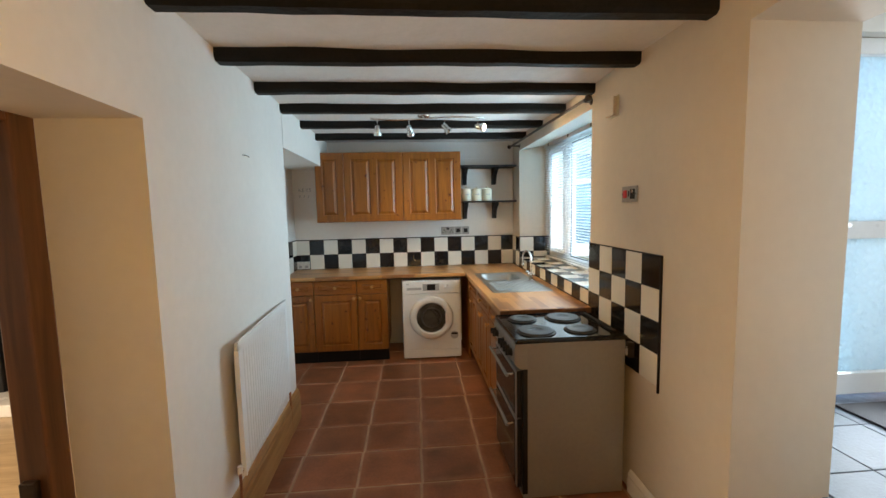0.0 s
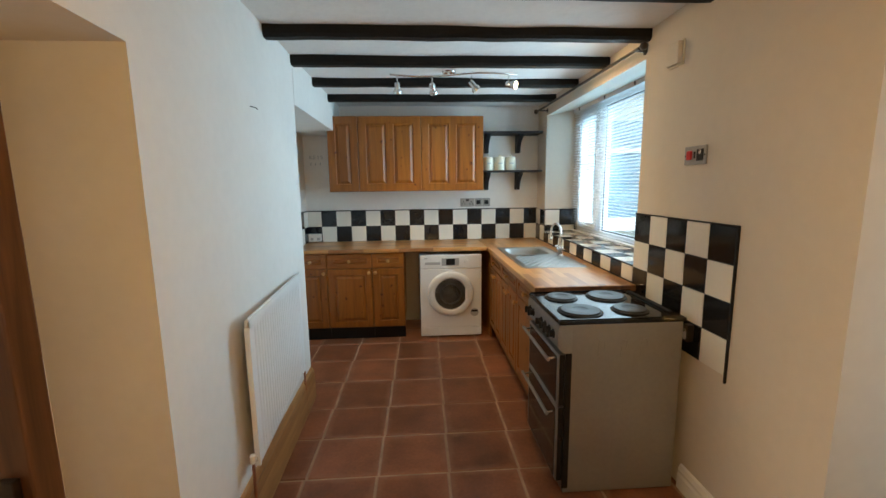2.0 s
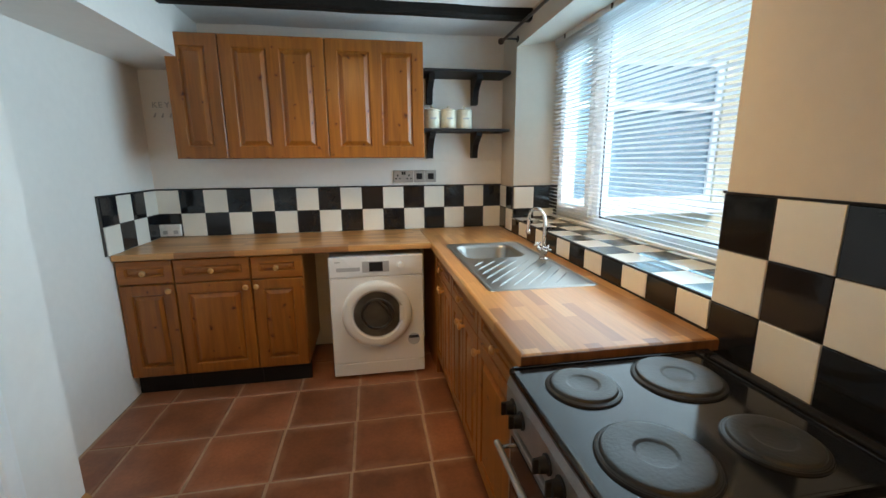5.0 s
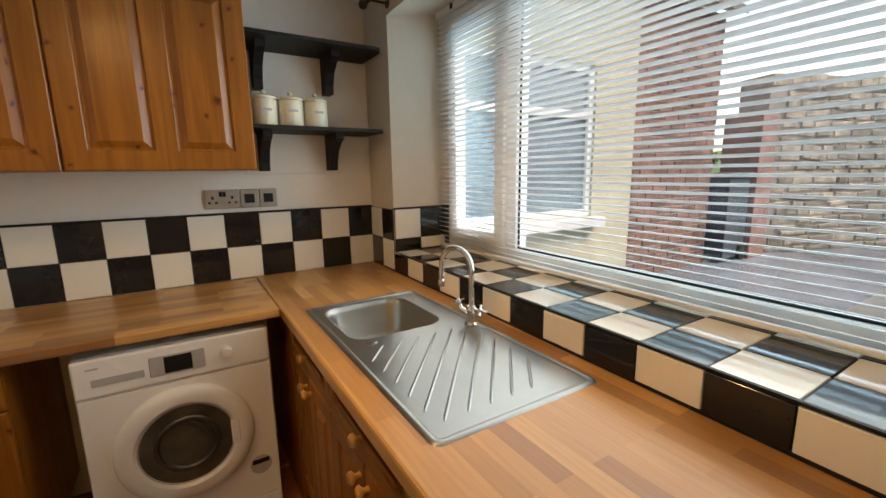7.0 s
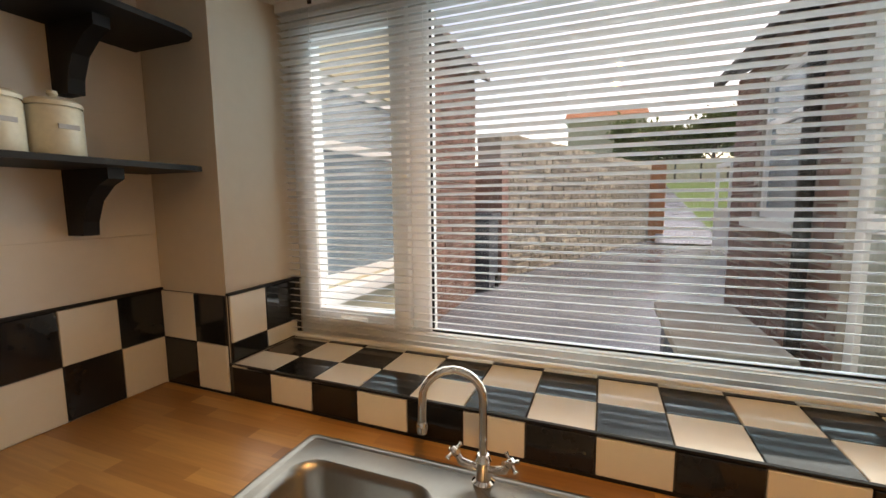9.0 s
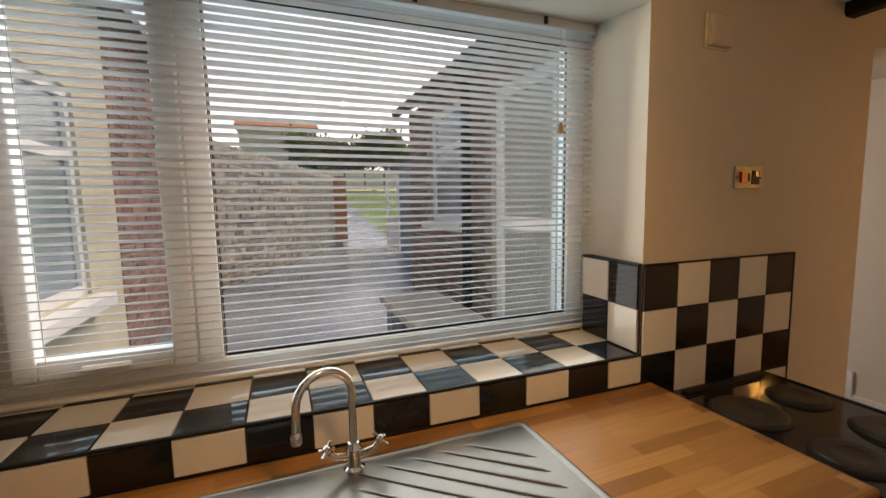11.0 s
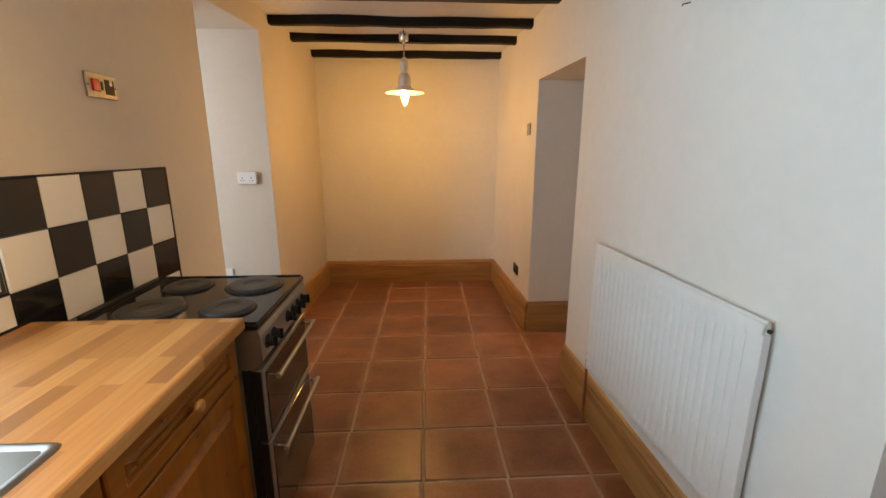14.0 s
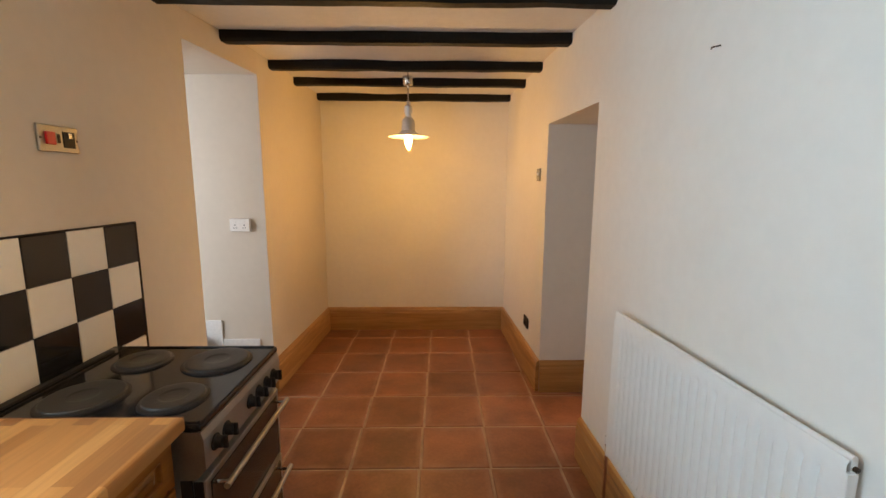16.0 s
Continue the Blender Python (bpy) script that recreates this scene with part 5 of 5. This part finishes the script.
part("drawer_grip", boxed(1.150, 1.300, WF - 0.0085, WF - 0.0055, 0.762, 0.788, 0.001), GREY, fascia)
part("badge", boxed(1.140, 1.175, WF - 0.0075, WF - 0.0055, 0.822, 0.829), GREY, fascia)
DC = (1.402, WF, 0.462)
door = part("door", lathe(bmesh.new(), [(0.232, 0.0), (0.232, 0.012), (0.222, 0.026), (0.200, 0.034), (0.172, 0.030), (0.160, 0.016)], DC, (0, -1, 0), 48), WHITE_ENAMEL, wm, "", True)
part("bowl_glass", lathe(bmesh.new(), [(0.160, 0.016), (0.150, 0.018), (0.11, 0.013), (0.06, 0.007), (0.0, 0.005)], DC, (0, -1, 0), 40), BOWL, door, "dark glass bowl", True)
part("bowl_ring", lathe(bmesh.new(), [(0.112, 0.012), (0.106, 0.019), (0.098, 0.019), (0.092, 0.010)], DC, (0, -1, 0), 40), DRUM, door, "", True)
part("seal", lathe(bmesh.new(), [(0.164, 0.018), (0.158, 0.020), (0.154, 0.012)], DC, (0, -1, 0), 40), GREY, door, "grey rubber seal", True)
part("door_grip", boxed(1.548, 1.582, WF - 0.034, WF - 0.018, 0.41, 0.52, 0.008), WHITE_ENAMEL, door)
part("drum_lifter", tube(bmesh.new(), [(1.41, WF - 0.003, 0.55), (1.46, WF - 0.004, 0.50), (1.50, WF - 0.006, 0.42)], 0.012), DRUM, door)
part("sticker", lathe(bmesh.new(), [(0.042, 0), (0.042, 0.0015), (0, 0.0016)], (1.645, WF, 0.262), (0, -1, 0)), GREY, wm, "round grey energy sticker", True)
part("sticker_patch", boxed(1.612, 1.678, WF - 0.003, WF - 0.0005, 0.268, 0.288, 0.001), BLACK, wm)
for x in (1.15, 1.66):
    part("foot", lathe(bmesh.new(), [(0.022, 0), (0.022, 0.006), (0.01, 0.01), (0.01, 0.02)], (x, 8.66, 0.002)), BLACK, wm)
    part("foot", lathe(bmesh.new(), [(0.022, 0), (0.022, 0.006), (0.01, 0.01), (0.01, 0.02)], (x, 9.08, 0.002)), BLACK, wm)

# cooker
ck = thing("electric_cooker", (2.06, 6.625, 0), "silver electric cooker with four solid plates", "cooker")
CY0, CY1, CX0, CX1 = 6.350, 6.880, 1.740, 2.345
part("body", boxed(CX0 + 0.035, CX1, CY0 + 0.002, CY1 - 0.002, 0.006, 0.886, 0.006), SILVER, ck)
part("hob", boxed(CX0 - 0.006, CX1 + 0.012, CY0 - 0.004, CY1 + 0.003, 0.884, 0.906, 0.007), HOB, ck, "black enamel hob top")
rim = bmesh.new()
for b in ((CX0 + 0.002, CX1, CY0 + 0.004, CY0 + 0.014), (CX0 + 0.002, CX1, CY1 - 0.014, CY1 - 0.004), (CX1 - 0.055, CX1, CY0 + 0.015, CY1 - 0.015)):
    box(rim, b[0], b[1], b[2], b[3], 0.9055, 0.911, 0.002)
part("hob_lip", rim, HOB, ck)
part("vent_strip", boxed(CX1 - 0.045, CX1 - 0.02, CY0 + 0.06, CY1 - 0.06, 0.911, 0.919, 0.003), BLACK, ck)
for x, y, r in ((1.888, 6.490, 0.100), (1.880, 6.748, 0.080), (2.145, 6.488, 0.080), (2.140, 6.745, 0.100)):
    p = part("hotplate", lathe(bmesh.new(), [(r + 0.010, 0), (r + 0.009, 0.006), (r + 0.001, 0.008), (r, 0.012), (r - 0.002, 0.014), (r - 0.004, 0.0145), (r - 0.012, 0.0147), (0.044, 0.0147), (0.040, 0.0142), (0.036, 0.0122), (0.034, 0.0117), (0.0, 0.0117)], (x, y, 0.905), "Z", 40), PLATE, ck, "grey cast iron hotplate", True)
    part("trim_ring", lathe(bmesh.new(), [(r + 0.012, 0), (r + 0.011, 0.004), (r + 0.006, 0.0065), (r + 0.002, 0.004)], (x, y, 0.9055), "Z", 40), BLACK, p, "", True)
# control panel with a sloping face
bm = bmesh.new()
prof = [(CX0 - 0.004, 0.882), (CX0 + 0.060, 0.882), (CX0 + 0.060, 0.745), (CX0 + 0.018, 0.745), (CX0 - 0.010, 0.775), (CX0 - 0.010, 0.86)]
s0 = [bm.verts.new((x, CY0, z)) for x, z in prof]
s1 = [bm.verts.new((x, CY1, z)) for x, z in prof]
bm.faces.new(s0)
bm.faces.new(s1[::-1])
for i in range(6):
    bm.faces.new((s0[i], s0[(i + 1) % 6], s1[(i + 1) % 6], s1[i]))
panel = part("control_panel", bm, PLATE_STEEL, ck)
for y in (6.825, 6.765, 6.610, 6.545, 6.480, 6.418):
    k = part("control_knob", lathe(bmesh.new(), [(0.023, 0), (0.023, 0.004), (0.018, 0.006), (0.016, 0.024), (0, 0.025)], (CX0 - 0.009, y, 0.822), (-1, 0, 0), 20), BLACK, panel, "black control knob", True)
    part("grip", boxed(CX0 - 0.044, CX0 - 0.030, y - 0.004, y + 0.004, 0.804, 0.840, 0.002), BLACK, k)
for name, z0, z1, hz in (("grill_door", 0.475, 0.738, 0.705), ("oven_door", 0.075, 0.468, 0.425)):
    d = part(name, boxed(CX0 - 0.002, CX0 + 0.030, CY0 + 0.006, CY1 - 0.006, z0, z1, 0.004), PLATE_STEEL, ck)
    part("door_glass", boxed(CX0 - 0.0055, CX0 - 0.0015, CY0 + 0.030, CY1 - 0.030, z0 + 0.012, z1 - 0.018, 0.001), OVENGLASS, d, "dark glass door panel")
    part("edge_strip", boxed(CX0 + 0.003, CX0 + 0.028, CY0 + 0.0025, CY0 + 0.0062, z0 + 0.002, z1 - 0.002), BLACK, d)
    part("edge_strip", boxed(CX0 + 0.003, CX0 + 0.028, CY1 - 0.0062, CY1 - 0.0025, z0 + 0.002, z1 - 0.002), BLACK, d)
    part("bar_handle", tube(bmesh.new(), [(CX0 - 0.045, CY0 + 0.03, hz), (CX0 - 0.045, CY1 - 0.03, hz)], 0.009, 12), PLATE_STEEL, d, "satin steel bar handle", True)
    for y in (CY0 + 0.05, CY1 - 0.05):
        part("handle_post", tube(bmesh.new(), [(CX0, y, hz), (CX0 - 0.045, y, hz)], 0.006, 8), CHROME, d, "", True)
part("side_trim", boxed(CX0 + 0.031, CX0 + 0.060, CY0 - 0.001, CY0 + 0.004, 0.035, 0.744), BLACK, ck)
part("side_trim", boxed(CX0 + 0.031, CX0 + 0.060, CY1 - 0.004, CY1 + 0.001, 0.035, 0.744), BLACK, ck)
for x in (1.93, 2.04, 2.14):
    part("pressed_arch", tube(bmesh.new(), [(x, CY0 + 0.0042, 0.72), (x, CY0 + 0.0042, 0.79), (x + 0.008, CY0 + 0.0042, 0.803), (x + 0.022, CY0 + 0.0042, 0.803), (x + 0.030, CY0 + 0.0042, 0.79), (x + 0.030, CY0 + 0.0042, 0.76)], 0.0035, 6), SILVER, ck)
part("plinth", boxed(CX0 + 0.04, CX1 - 0.01, CY0 + 0.01, CY1 - 0.01, 0.002, 0.03), BLACK, ck)

# radiator
rad = thing("radiator", (0.35, 6.72, 0.33), "white ribbed panel radiator on the wall", "radiator")
RX = 0.372
bm = bmesh.new()
n, prof = 200, []
rows = ((0.345, -0.004), (0.350, 0.0), (0.372, 0.0), (0.382, 1.15), (0.405, 0.65), (0.915, 0.65), (0.938, 1.15), (0.952, 0.0), (0.985, 0.0), (0.995, -0.004))
grid = []
for i in range(n + 1):
    y = 6.225 + 0.94 * i / n
    ph = (i % 8) / 8
    rib = -0.0090 * max(0.0, math.cos(2 * math.pi * (ph - 0.5))) ** 1.5 if 6 < i < n - 6 else 0
    grid.append([bm.verts.new((RX - 0.053 * (y - 6.225) + (q if q < 0 else rib * q), y, z)) for z, q in rows])
for a, b in zip(grid, grid[1:]):
    for k in range(len(rows) - 1):
        bm.faces.new((a[k], b[k], b[k + 1], a[k + 1]))
part("panel_face", bm, RAD_WHITE, rad, "", True)
bm = bmesh.new()
prism(bm, [(RX - 0.009, 6.226), (RX - 0.022, 6.226), (RX - 0.072, 7.164), (RX - 0.059, 7.164)], 0.345, 0.995)
part("panel_back", bm, RAD_WHITE, rad)
for y, dx in ((6.219, 0), (7.160, -0.050)):
    part("end_seam", boxed(RX - 0.022 + dx, RX + 0.001 + dx, y - 0.004, y + 0.010, 0.34, 0.965, 0.002), RAD_WHITE, rad)
part("top_seam", tube(bmesh.new(), [(RX - 0.008, 6.222, 0.997), (RX - 0.058, 7.170, 0.997)], 0.007, 10), RAD_WHITE, rad, "", True)
part("bleed_plug", lathe(bmesh.new(), [(0.006, 0), (0.006, 0.006), (0.003, 0.007), (0, 0.004)], (RX - 0.060, 7.171, 0.978), (0, 1, 0)), BRONZE, rad)
for y, s in ((6.222, -1), (7.168, 1)):
    x = RX - 0.018 if s < 0 else RX - 0.068
    v = part("valve", tube(bmesh.new(), [(x, y, 0.375), (x, y + s * 0.035, 0.375)], 0.011, 10), CHROME, rad, "", True)
    part("valve_cap", lathe(bmesh.new(), [(0.012, 0), (0.014, 0.01), (0.012, 0.035), (0, 0.036)], (x, y + s * 0.035, 0.375)), PLASTIC, v, "", True)
    part("pipe", tube(bmesh.new(), [(x, y + s * 0.035, 0.365), (x, y + s * 0.035, 0.005)], 0.0075, 8), COPPER, rad, "", True)
for y in (6.45, 7.0):
    part("wall_bracket", boxed(edge(WEST, y), RX - 0.06, y, y + 0.03, 0.45, 0.9), RAD_WHITE, rad)

# ---- fixtures ----
structure("wall_panel", boxed(1.772, 2.440, 9.192, 9.199, 1.470, 2.195, 0.002), WALL, "slightly raised plaster panel behind the shelves", "wall panel")
# shelves with corbel brackets
for z, name in ((2.088, "upper"), (1.690, "lower")):
    sh = thing("wall_shelf", (2.1, 9.05, z - 0.02), "thin black painted wooden shelf on two curved brackets", "shelf", "black shelves")
    bm = bmesh.new()
    prism(bm, [(1.772, 9.196), (1.772, 8.895), (2.375, 8.895), (2.41, 8.91), (2.425, 8.945), (2.425, 9.196)], z - 0.015, z)
    part("board", bm, BLACK, sh)
    for x in (1.855, 2.205):
        bm = bmesh.new()
        curve = [(9.196, z - 0.0155), (8.985, z - 0.0155), (8.985, z - 0.045), (9.03, z - 0.062), (9.085, z - 0.105), (9.115, z - 0.165), (9.120, z - 0.205), (9.196, z - 0.205)]
        a = [bm.verts.new((x - 0.021, y, zz)) for y, zz in curve]
        b = [bm.verts.new((x + 0.021, y, zz)) for y, zz in curve]
        bm.faces.new(a)
        bm.faces.new(b[::-1])
        for i in range(len(curve)):
            j = (i + 1) % len(curve)
            bm.faces.new((a[i], a[j], b[j], b[i]))
        part("bracket", bm, BLACK, sh)
for x in (1.856, 1.976, 2.096):
    c = thing("storage_canister", (x, 9.02, 1.69), "cream ceramic storage canister with knobbed lid on the shelf", "canister", "cream canisters")
    part("jar", lathe(bmesh.new(), [(0, 0), (0.052, 0), (0.056, 0.006), (0.056, 0.118), (0.052, 0.125)], (x, 9.02, 1.691)), CREAM, c, "", True)
    part("lid", lathe(bmesh.new(), [(0.057, 0.125), (0.057, 0.135), (0.046, 0.143), (0.012, 0.147), (0.008, 0.152), (0.012, 0.158), (0.010, 0.166), (0, 0.168)], (x, 9.02, 1.691)), CREAM, c, "", True)
    part("word_band", boxed(x - 0.022, x + 0.022, 8.9625, 8.9665, 1.760, 1.771), GREY, c, "faint grey lettering band")

# curtain pole
pole = thing("curtain_pole", (2.35, 7.9, 2.28), "dark bronze curtain pole with ball finials above the window", "curtain pole")
part("rod", tube(bmesh.new(), [(2.335, 6.90, 2.285), (2.345, 8.90, 2.285)], 0.010, 10), BRONZE, pole, "", True)
for y, s in ((6.885, -1), (8.905, 1)):
    part("finial", lathe(bmesh.new(), [(0, -0.006), (0.013, 0), (0.013, 0.006), (0.019, 0.012), (0.023, 0.026), (0.019, 0.040), (0.008, 0.048), (0, 0.049)], (2.34, y, 2.285), (0, s, 0), 16), BRONZE, pole, "", True)
for y in (6.945, 8.86):
    part("bracket", tube(bmesh.new(), [(edge(EAST, y) - 0.001, y, 2.285), (2.335, y, 2.285)], 0.007, 8), BRONZE, pole)
    part("bracket_plate", lathe(bmesh.new(), [(0.022, 0), (0.022, 0.004), (0.012, 0.008), (0, 0.008)], (edge(EAST, y) - 0.001, y, 2.285), (-1, 0, 0)), BRONZE, pole, "", True)

# spot bar
bar = thing("spotlight_bar", (1.36, 7.72, CEIL_Z), "chrome wavy ceiling bar with four spotlights", "ceiling light")
part("canopy", lathe(bmesh.new(), [(0.052, 0), (0.052, -0.022), (0.044, -0.030), (0, -0.030)], (1.335, 7.735, CEIL_Z + 0.004)), CHROME, bar, "", True)
pts = [(0.900 + 0.94 * k / 24, 7.735 + 0.055 * math.sin(k / 24 * 2 * math.pi), 2.352) for k in range(25)]
part("rail", tube(bmesh.new(), pts, 0.008, 10), CHROME, bar, "", True)
part("stem", tube(bmesh.new(), [(1.335, 7.735, 2.39), (1.335, 7.735, 2.352)], 0.010), CHROME, bar)
for x, d, lit in ((0.955, (0.02, 0.25, -1), 0.8), (1.215, (0.22, 0.5, -0.8), 1.3), (1.500, (0.80, 0.0, -1), 3.6), (1.780, (0.72, -0.62, -0.24), 1.2)):
    y = 7.735 + 0.055 * math.sin((x - 0.9) / 0.94 * 2 * math.pi)
    d = Vector(d).normalized()
    p = Vector((x, y, 2.280))
    part("drop_rod", tube(bmesh.new(), [(x, y, 2.352), tuple(p)], 0.0045, 8), CHROME, bar)
    head = part("spot_head", lathe(bmesh.new(), [(0.0, -0.020), (0.018, -0.018), (0.022, -0.004), (0.022, 0.030), (0.031, 0.040), (0.031, 0.062), (0.028, 0.062), (0.027, 0.050)], p, tuple(d), 20), STEEL, bar, "", True)
    part("lens", lathe(bmesh.new(), [(0.027, 0.050), (0, 0.053)], p, tuple(d), 20), SPOTGLOW, head, "glowing lens")
    spot("spot_glow", p + d * 0.064, p + d, SPOT_W * lit, 110, (1.0, 0.64, 0.26))

# pendant
pen = thing("pendant_lamp", (1.33, 4.585, CEIL_Z), "brushed steel pendant lamp with flared shade and bare bulb", "pendant lamp")
part("ceiling_cup", lathe(bmesh.new(), [(0, 0), (0.040, 0), (0.040, -0.05), (0.034, -0.062), (0.012, -0.066), (0.01, -0.08), (0, -0.08)], (1.33, 4.585, 2.330), "Z", 24), STEEL, pen, "", True)
part("stem", tube(bmesh.new(), [(1.33, 4.585, 2.412), (1.33, 4.585, 2.12)], 0.0055, 8), STEEL, pen)
part("shade", lathe(bmesh.new(), [(0.006, 0.345), (0.018, 0.340), (0.020, 0.315), (0.032, 0.305), (0.032, 0.265), (0.024, 0.255), (0.024, 0.225), (0.045, 0.205), (0.050, 0.185), (0.050, 0.125), (0.060, 0.115), (0.074, 0.108), (0.074, 0.100), (0.155, 0.082), (0.156, 0.078), (0.070, 0.094), (0.046, 0.112), (0.046, 0.18), (0.0, 0.18)], (1.33, 4.585, 1.808), "Z", 40), SATIN, pen, "pale satin metal shade", True)
part("bulb", lathe(bmesh.new(), [(0.012, 0.135), (0.020, 0.115), (0.029, 0.085), (0.030, 0.068), (0.022, 0.036), (0.010, 0.010), (0, 0)], (1.33, 4.585, 1.788), "Z", 20), BULB, pen, "glowing warm bulb", True)


def plate_east(name, y0, y1, z0, z1, mat, label, category):
    t = thing(name, ((edge(EAST, (y0 + y1) / 2)), (y0 + y1) / 2, z0), label, category)
    x = edge(EAST, (y0 + y1) / 2)
    part("faceplate", boxed(x - 0.010, x - 0.0015, y0, y1, z0, z1, 0.003), mat, t)
    return t, x


sk, x = plate_east("cooker_switch", 6.352, 6.505, 1.625, 1.712, PLATE_STEEL, "brushed steel cooker switch plate with red rocker", "switch")
part("rocker", boxed(x - 0.018, x - 0.0095, 6.448, 6.482, 1.648, 1.690, 0.003), RED, sk, "red rocker switch")
part("neon", boxed(x - 0.012, x - 0.0095, 6.425, 6.435, 1.655, 1.685, 0.001), BLACK, sk)
part("socket_face", boxed(x - 0.0125, x - 0.0095, 6.368, 6.415, 1.642, 1.695, 0.002), BLACK, sk)
part("socket_switch", boxed(x - 0.017, x - 0.012, 6.383, 6.397, 1.672, 1.692, 0.002), STEEL, sk)
for y in (6.360, 6.497):
    part("screw", lathe(bmesh.new(), [(0.004, 0), (0.0035, 0.0015), (0, 0.0015)], (x - 0.010, y, 1.668), (-1, 0, 0), 10), BRONZE, sk)
sensor, x = plate_east("wall_sensor", 6.575, 6.690, 2.115, 2.235, CREAM, "cream plastic sensor box high on the wall", "sensor")
part("cover", boxed(x - 0.032, x - 0.0095, 6.582, 6.683, 2.122, 2.228, 0.006), SHADED_CREAM_WALL, sensor)
co = thing("cable_outlet", (2.385, 6.25, 0.78), "dark metal cable outlet box on the tiles beside the cooker", "outlet")
part("faceplate", boxed(2.352, 2.388, 6.334, 6.371, 0.785, 0.868, 0.004), BRONZE, co)
part("cord_grip", boxed(2.344, 2.3525, 6.340, 6.366, 0.798, 0.852, 0.003), STEEL, co)


def plate_north(name, x0, x1, z0, z1, mat, label, category):
    t = thing(name, ((x0 + x1) / 2, 9.198, z0), label, category)
    part("faceplate", boxed(x0, x1, 9.188, 9.1985, z0, z1, 0.003), mat, t)
    return t


sk = plate_north("double_socket", 1.572, 1.728, 1.302, 1.396, PLATE_STEEL, "brushed steel double socket above the tiles", "socket")
for x in (1.606, 1.694):
    for a, b, c, d in ((-0.005, 0.005, 1.350, 1.364), (-0.021, -0.009, 1.328, 1.337), (0.009, 0.021, 1.328, 1.337)):
        part("pin_slot", boxed(x + a, x + b, 9.1855, 9.1885, c, d), BLACK, sk)
for x in (1.636, 1.652):
    part("rocker", boxed(x, x + 0.014, 9.182, 9.1885, 1.362, 1.386, 0.001), BLACK, sk)
for x in (1.732, 1.822):
    sk = plate_north("switch_plate", x, x + 0.086, 1.302, 1.396, PLATE_STEEL, "brushed steel switch plate with black insert", "switch")
    part("insert", boxed(x + 0.020, x + 0.066, 9.184, 9.1885, 1.326, 1.372, 0.001), BLACK, sk)
sk = thing("tile_socket", (-0.05, 9.185, 0.94), "white plastic double socket on the tiles", "socket")
part("faceplate", boxed(-0.118, 0.022, 9.160, 9.1865, 0.942, 1.028, 0.004), PLASTIC, sk)
for x in (-0.095, -0.025):
    part("socket_face", boxed(x, x + 0.03, 9.1585, 9.1605, 0.958, 0.985), GREY, sk)
sk = thing("double_socket", (2.47, 4.95, 1.2), "white plastic double socket on the doorway side", "socket")
part("faceplate", boxed(2.405, 2.540, 4.967, 5.000, 1.200, 1.288, 0.004), PLASTIC, sk)
for x in (2.428, 2.490):
    for a, b, c, d in ((0.010, 0.016, 1.240, 1.249), (0.000, 0.008, 1.222, 1.227), (0.018, 0.026, 1.222, 1.227)):
        part("pin_slot", boxed(x + a, x + b, 4.9985, 5.0012, c, d), BLACK, sk)
    part("rocker", boxed(x + 0.004, x + 0.02, 4.9995, 5.004, 1.256, 1.276, 0.001), PLASTIC, sk)
sw = thing("light_switch", (0.36, 4.80, 1.55), "brushed steel light switch beside the doorway", "switch")
part("faceplate", boxed(0.362, 0.372, 4.765, 4.850, 1.553, 1.643, 0.003), PLATE_STEEL, sw)
part("rocker", boxed(0.371, 0.377, 4.797, 4.818, 1.585, 1.612, 0.002), STEEL, sw)
sk = thing("black_socket", (0.36, 4.58, 0.37), "dark metal double socket low on the wall", "socket")
part("faceplate", boxed(0.367, 0.379, 4.515, 4.655, 0.365, 0.450, 0.003), BRONZE, sk)
for y in (4.535, 4.60):
    part("socket_face", boxed(0.378, 0.381, y, y + 0.035, 0.378, 0.412), BLACK, sk)
nail = thing("wall_nail", (0.30, 6.62, 1.92), "small bent nail in the bare wall", "nail")
part("shank", tube(bmesh.new(), [(0.298, 6.62, 1.925), (0.325, 6.622, 1.918), (0.330, 6.630, 1.912)], 0.0022, 6), BRONZE, nail)
keys = thing("key_hooks", (0.0, 9.19, 1.75), "small dark wire letters with key hooks on the wall", "key rack")
for k, ch in enumerate("KEYS"):
    cu = bpy.data.curves.new("letter", "FONT")
    cu.body, cu.size, cu.extrude = ch, 0.055, 0.002
    tmp = new("letter_curve", cu)
    dg = bpy.context.evaluated_depsgraph_get()
    me = bpy.data.meshes.new_from_object(tmp.evaluated_get(dg))
    bpy.data.objects.remove(tmp)
    me.materials.append(GREY)
    ob = new("letter", me)
    ob.parent = keys
    ob.matrix_parent_inverse = Matrix.Translation(keys.location).inverted()
    ob.matrix_basis = pose(-0.068 + 0.040 * k, 9.195, 1.838, 90, 0, 0)
for x in (-0.05, 0.0, 0.05):
    part("hook", tube(bmesh.new(), [(x, 9.198, 1.80), (x, 9.185, 1.795), (x, 9.180, 1.775), (x, 9.170, 1.772), (x, 9.166, 1.782)], 0.004, 6), GREY, keys)
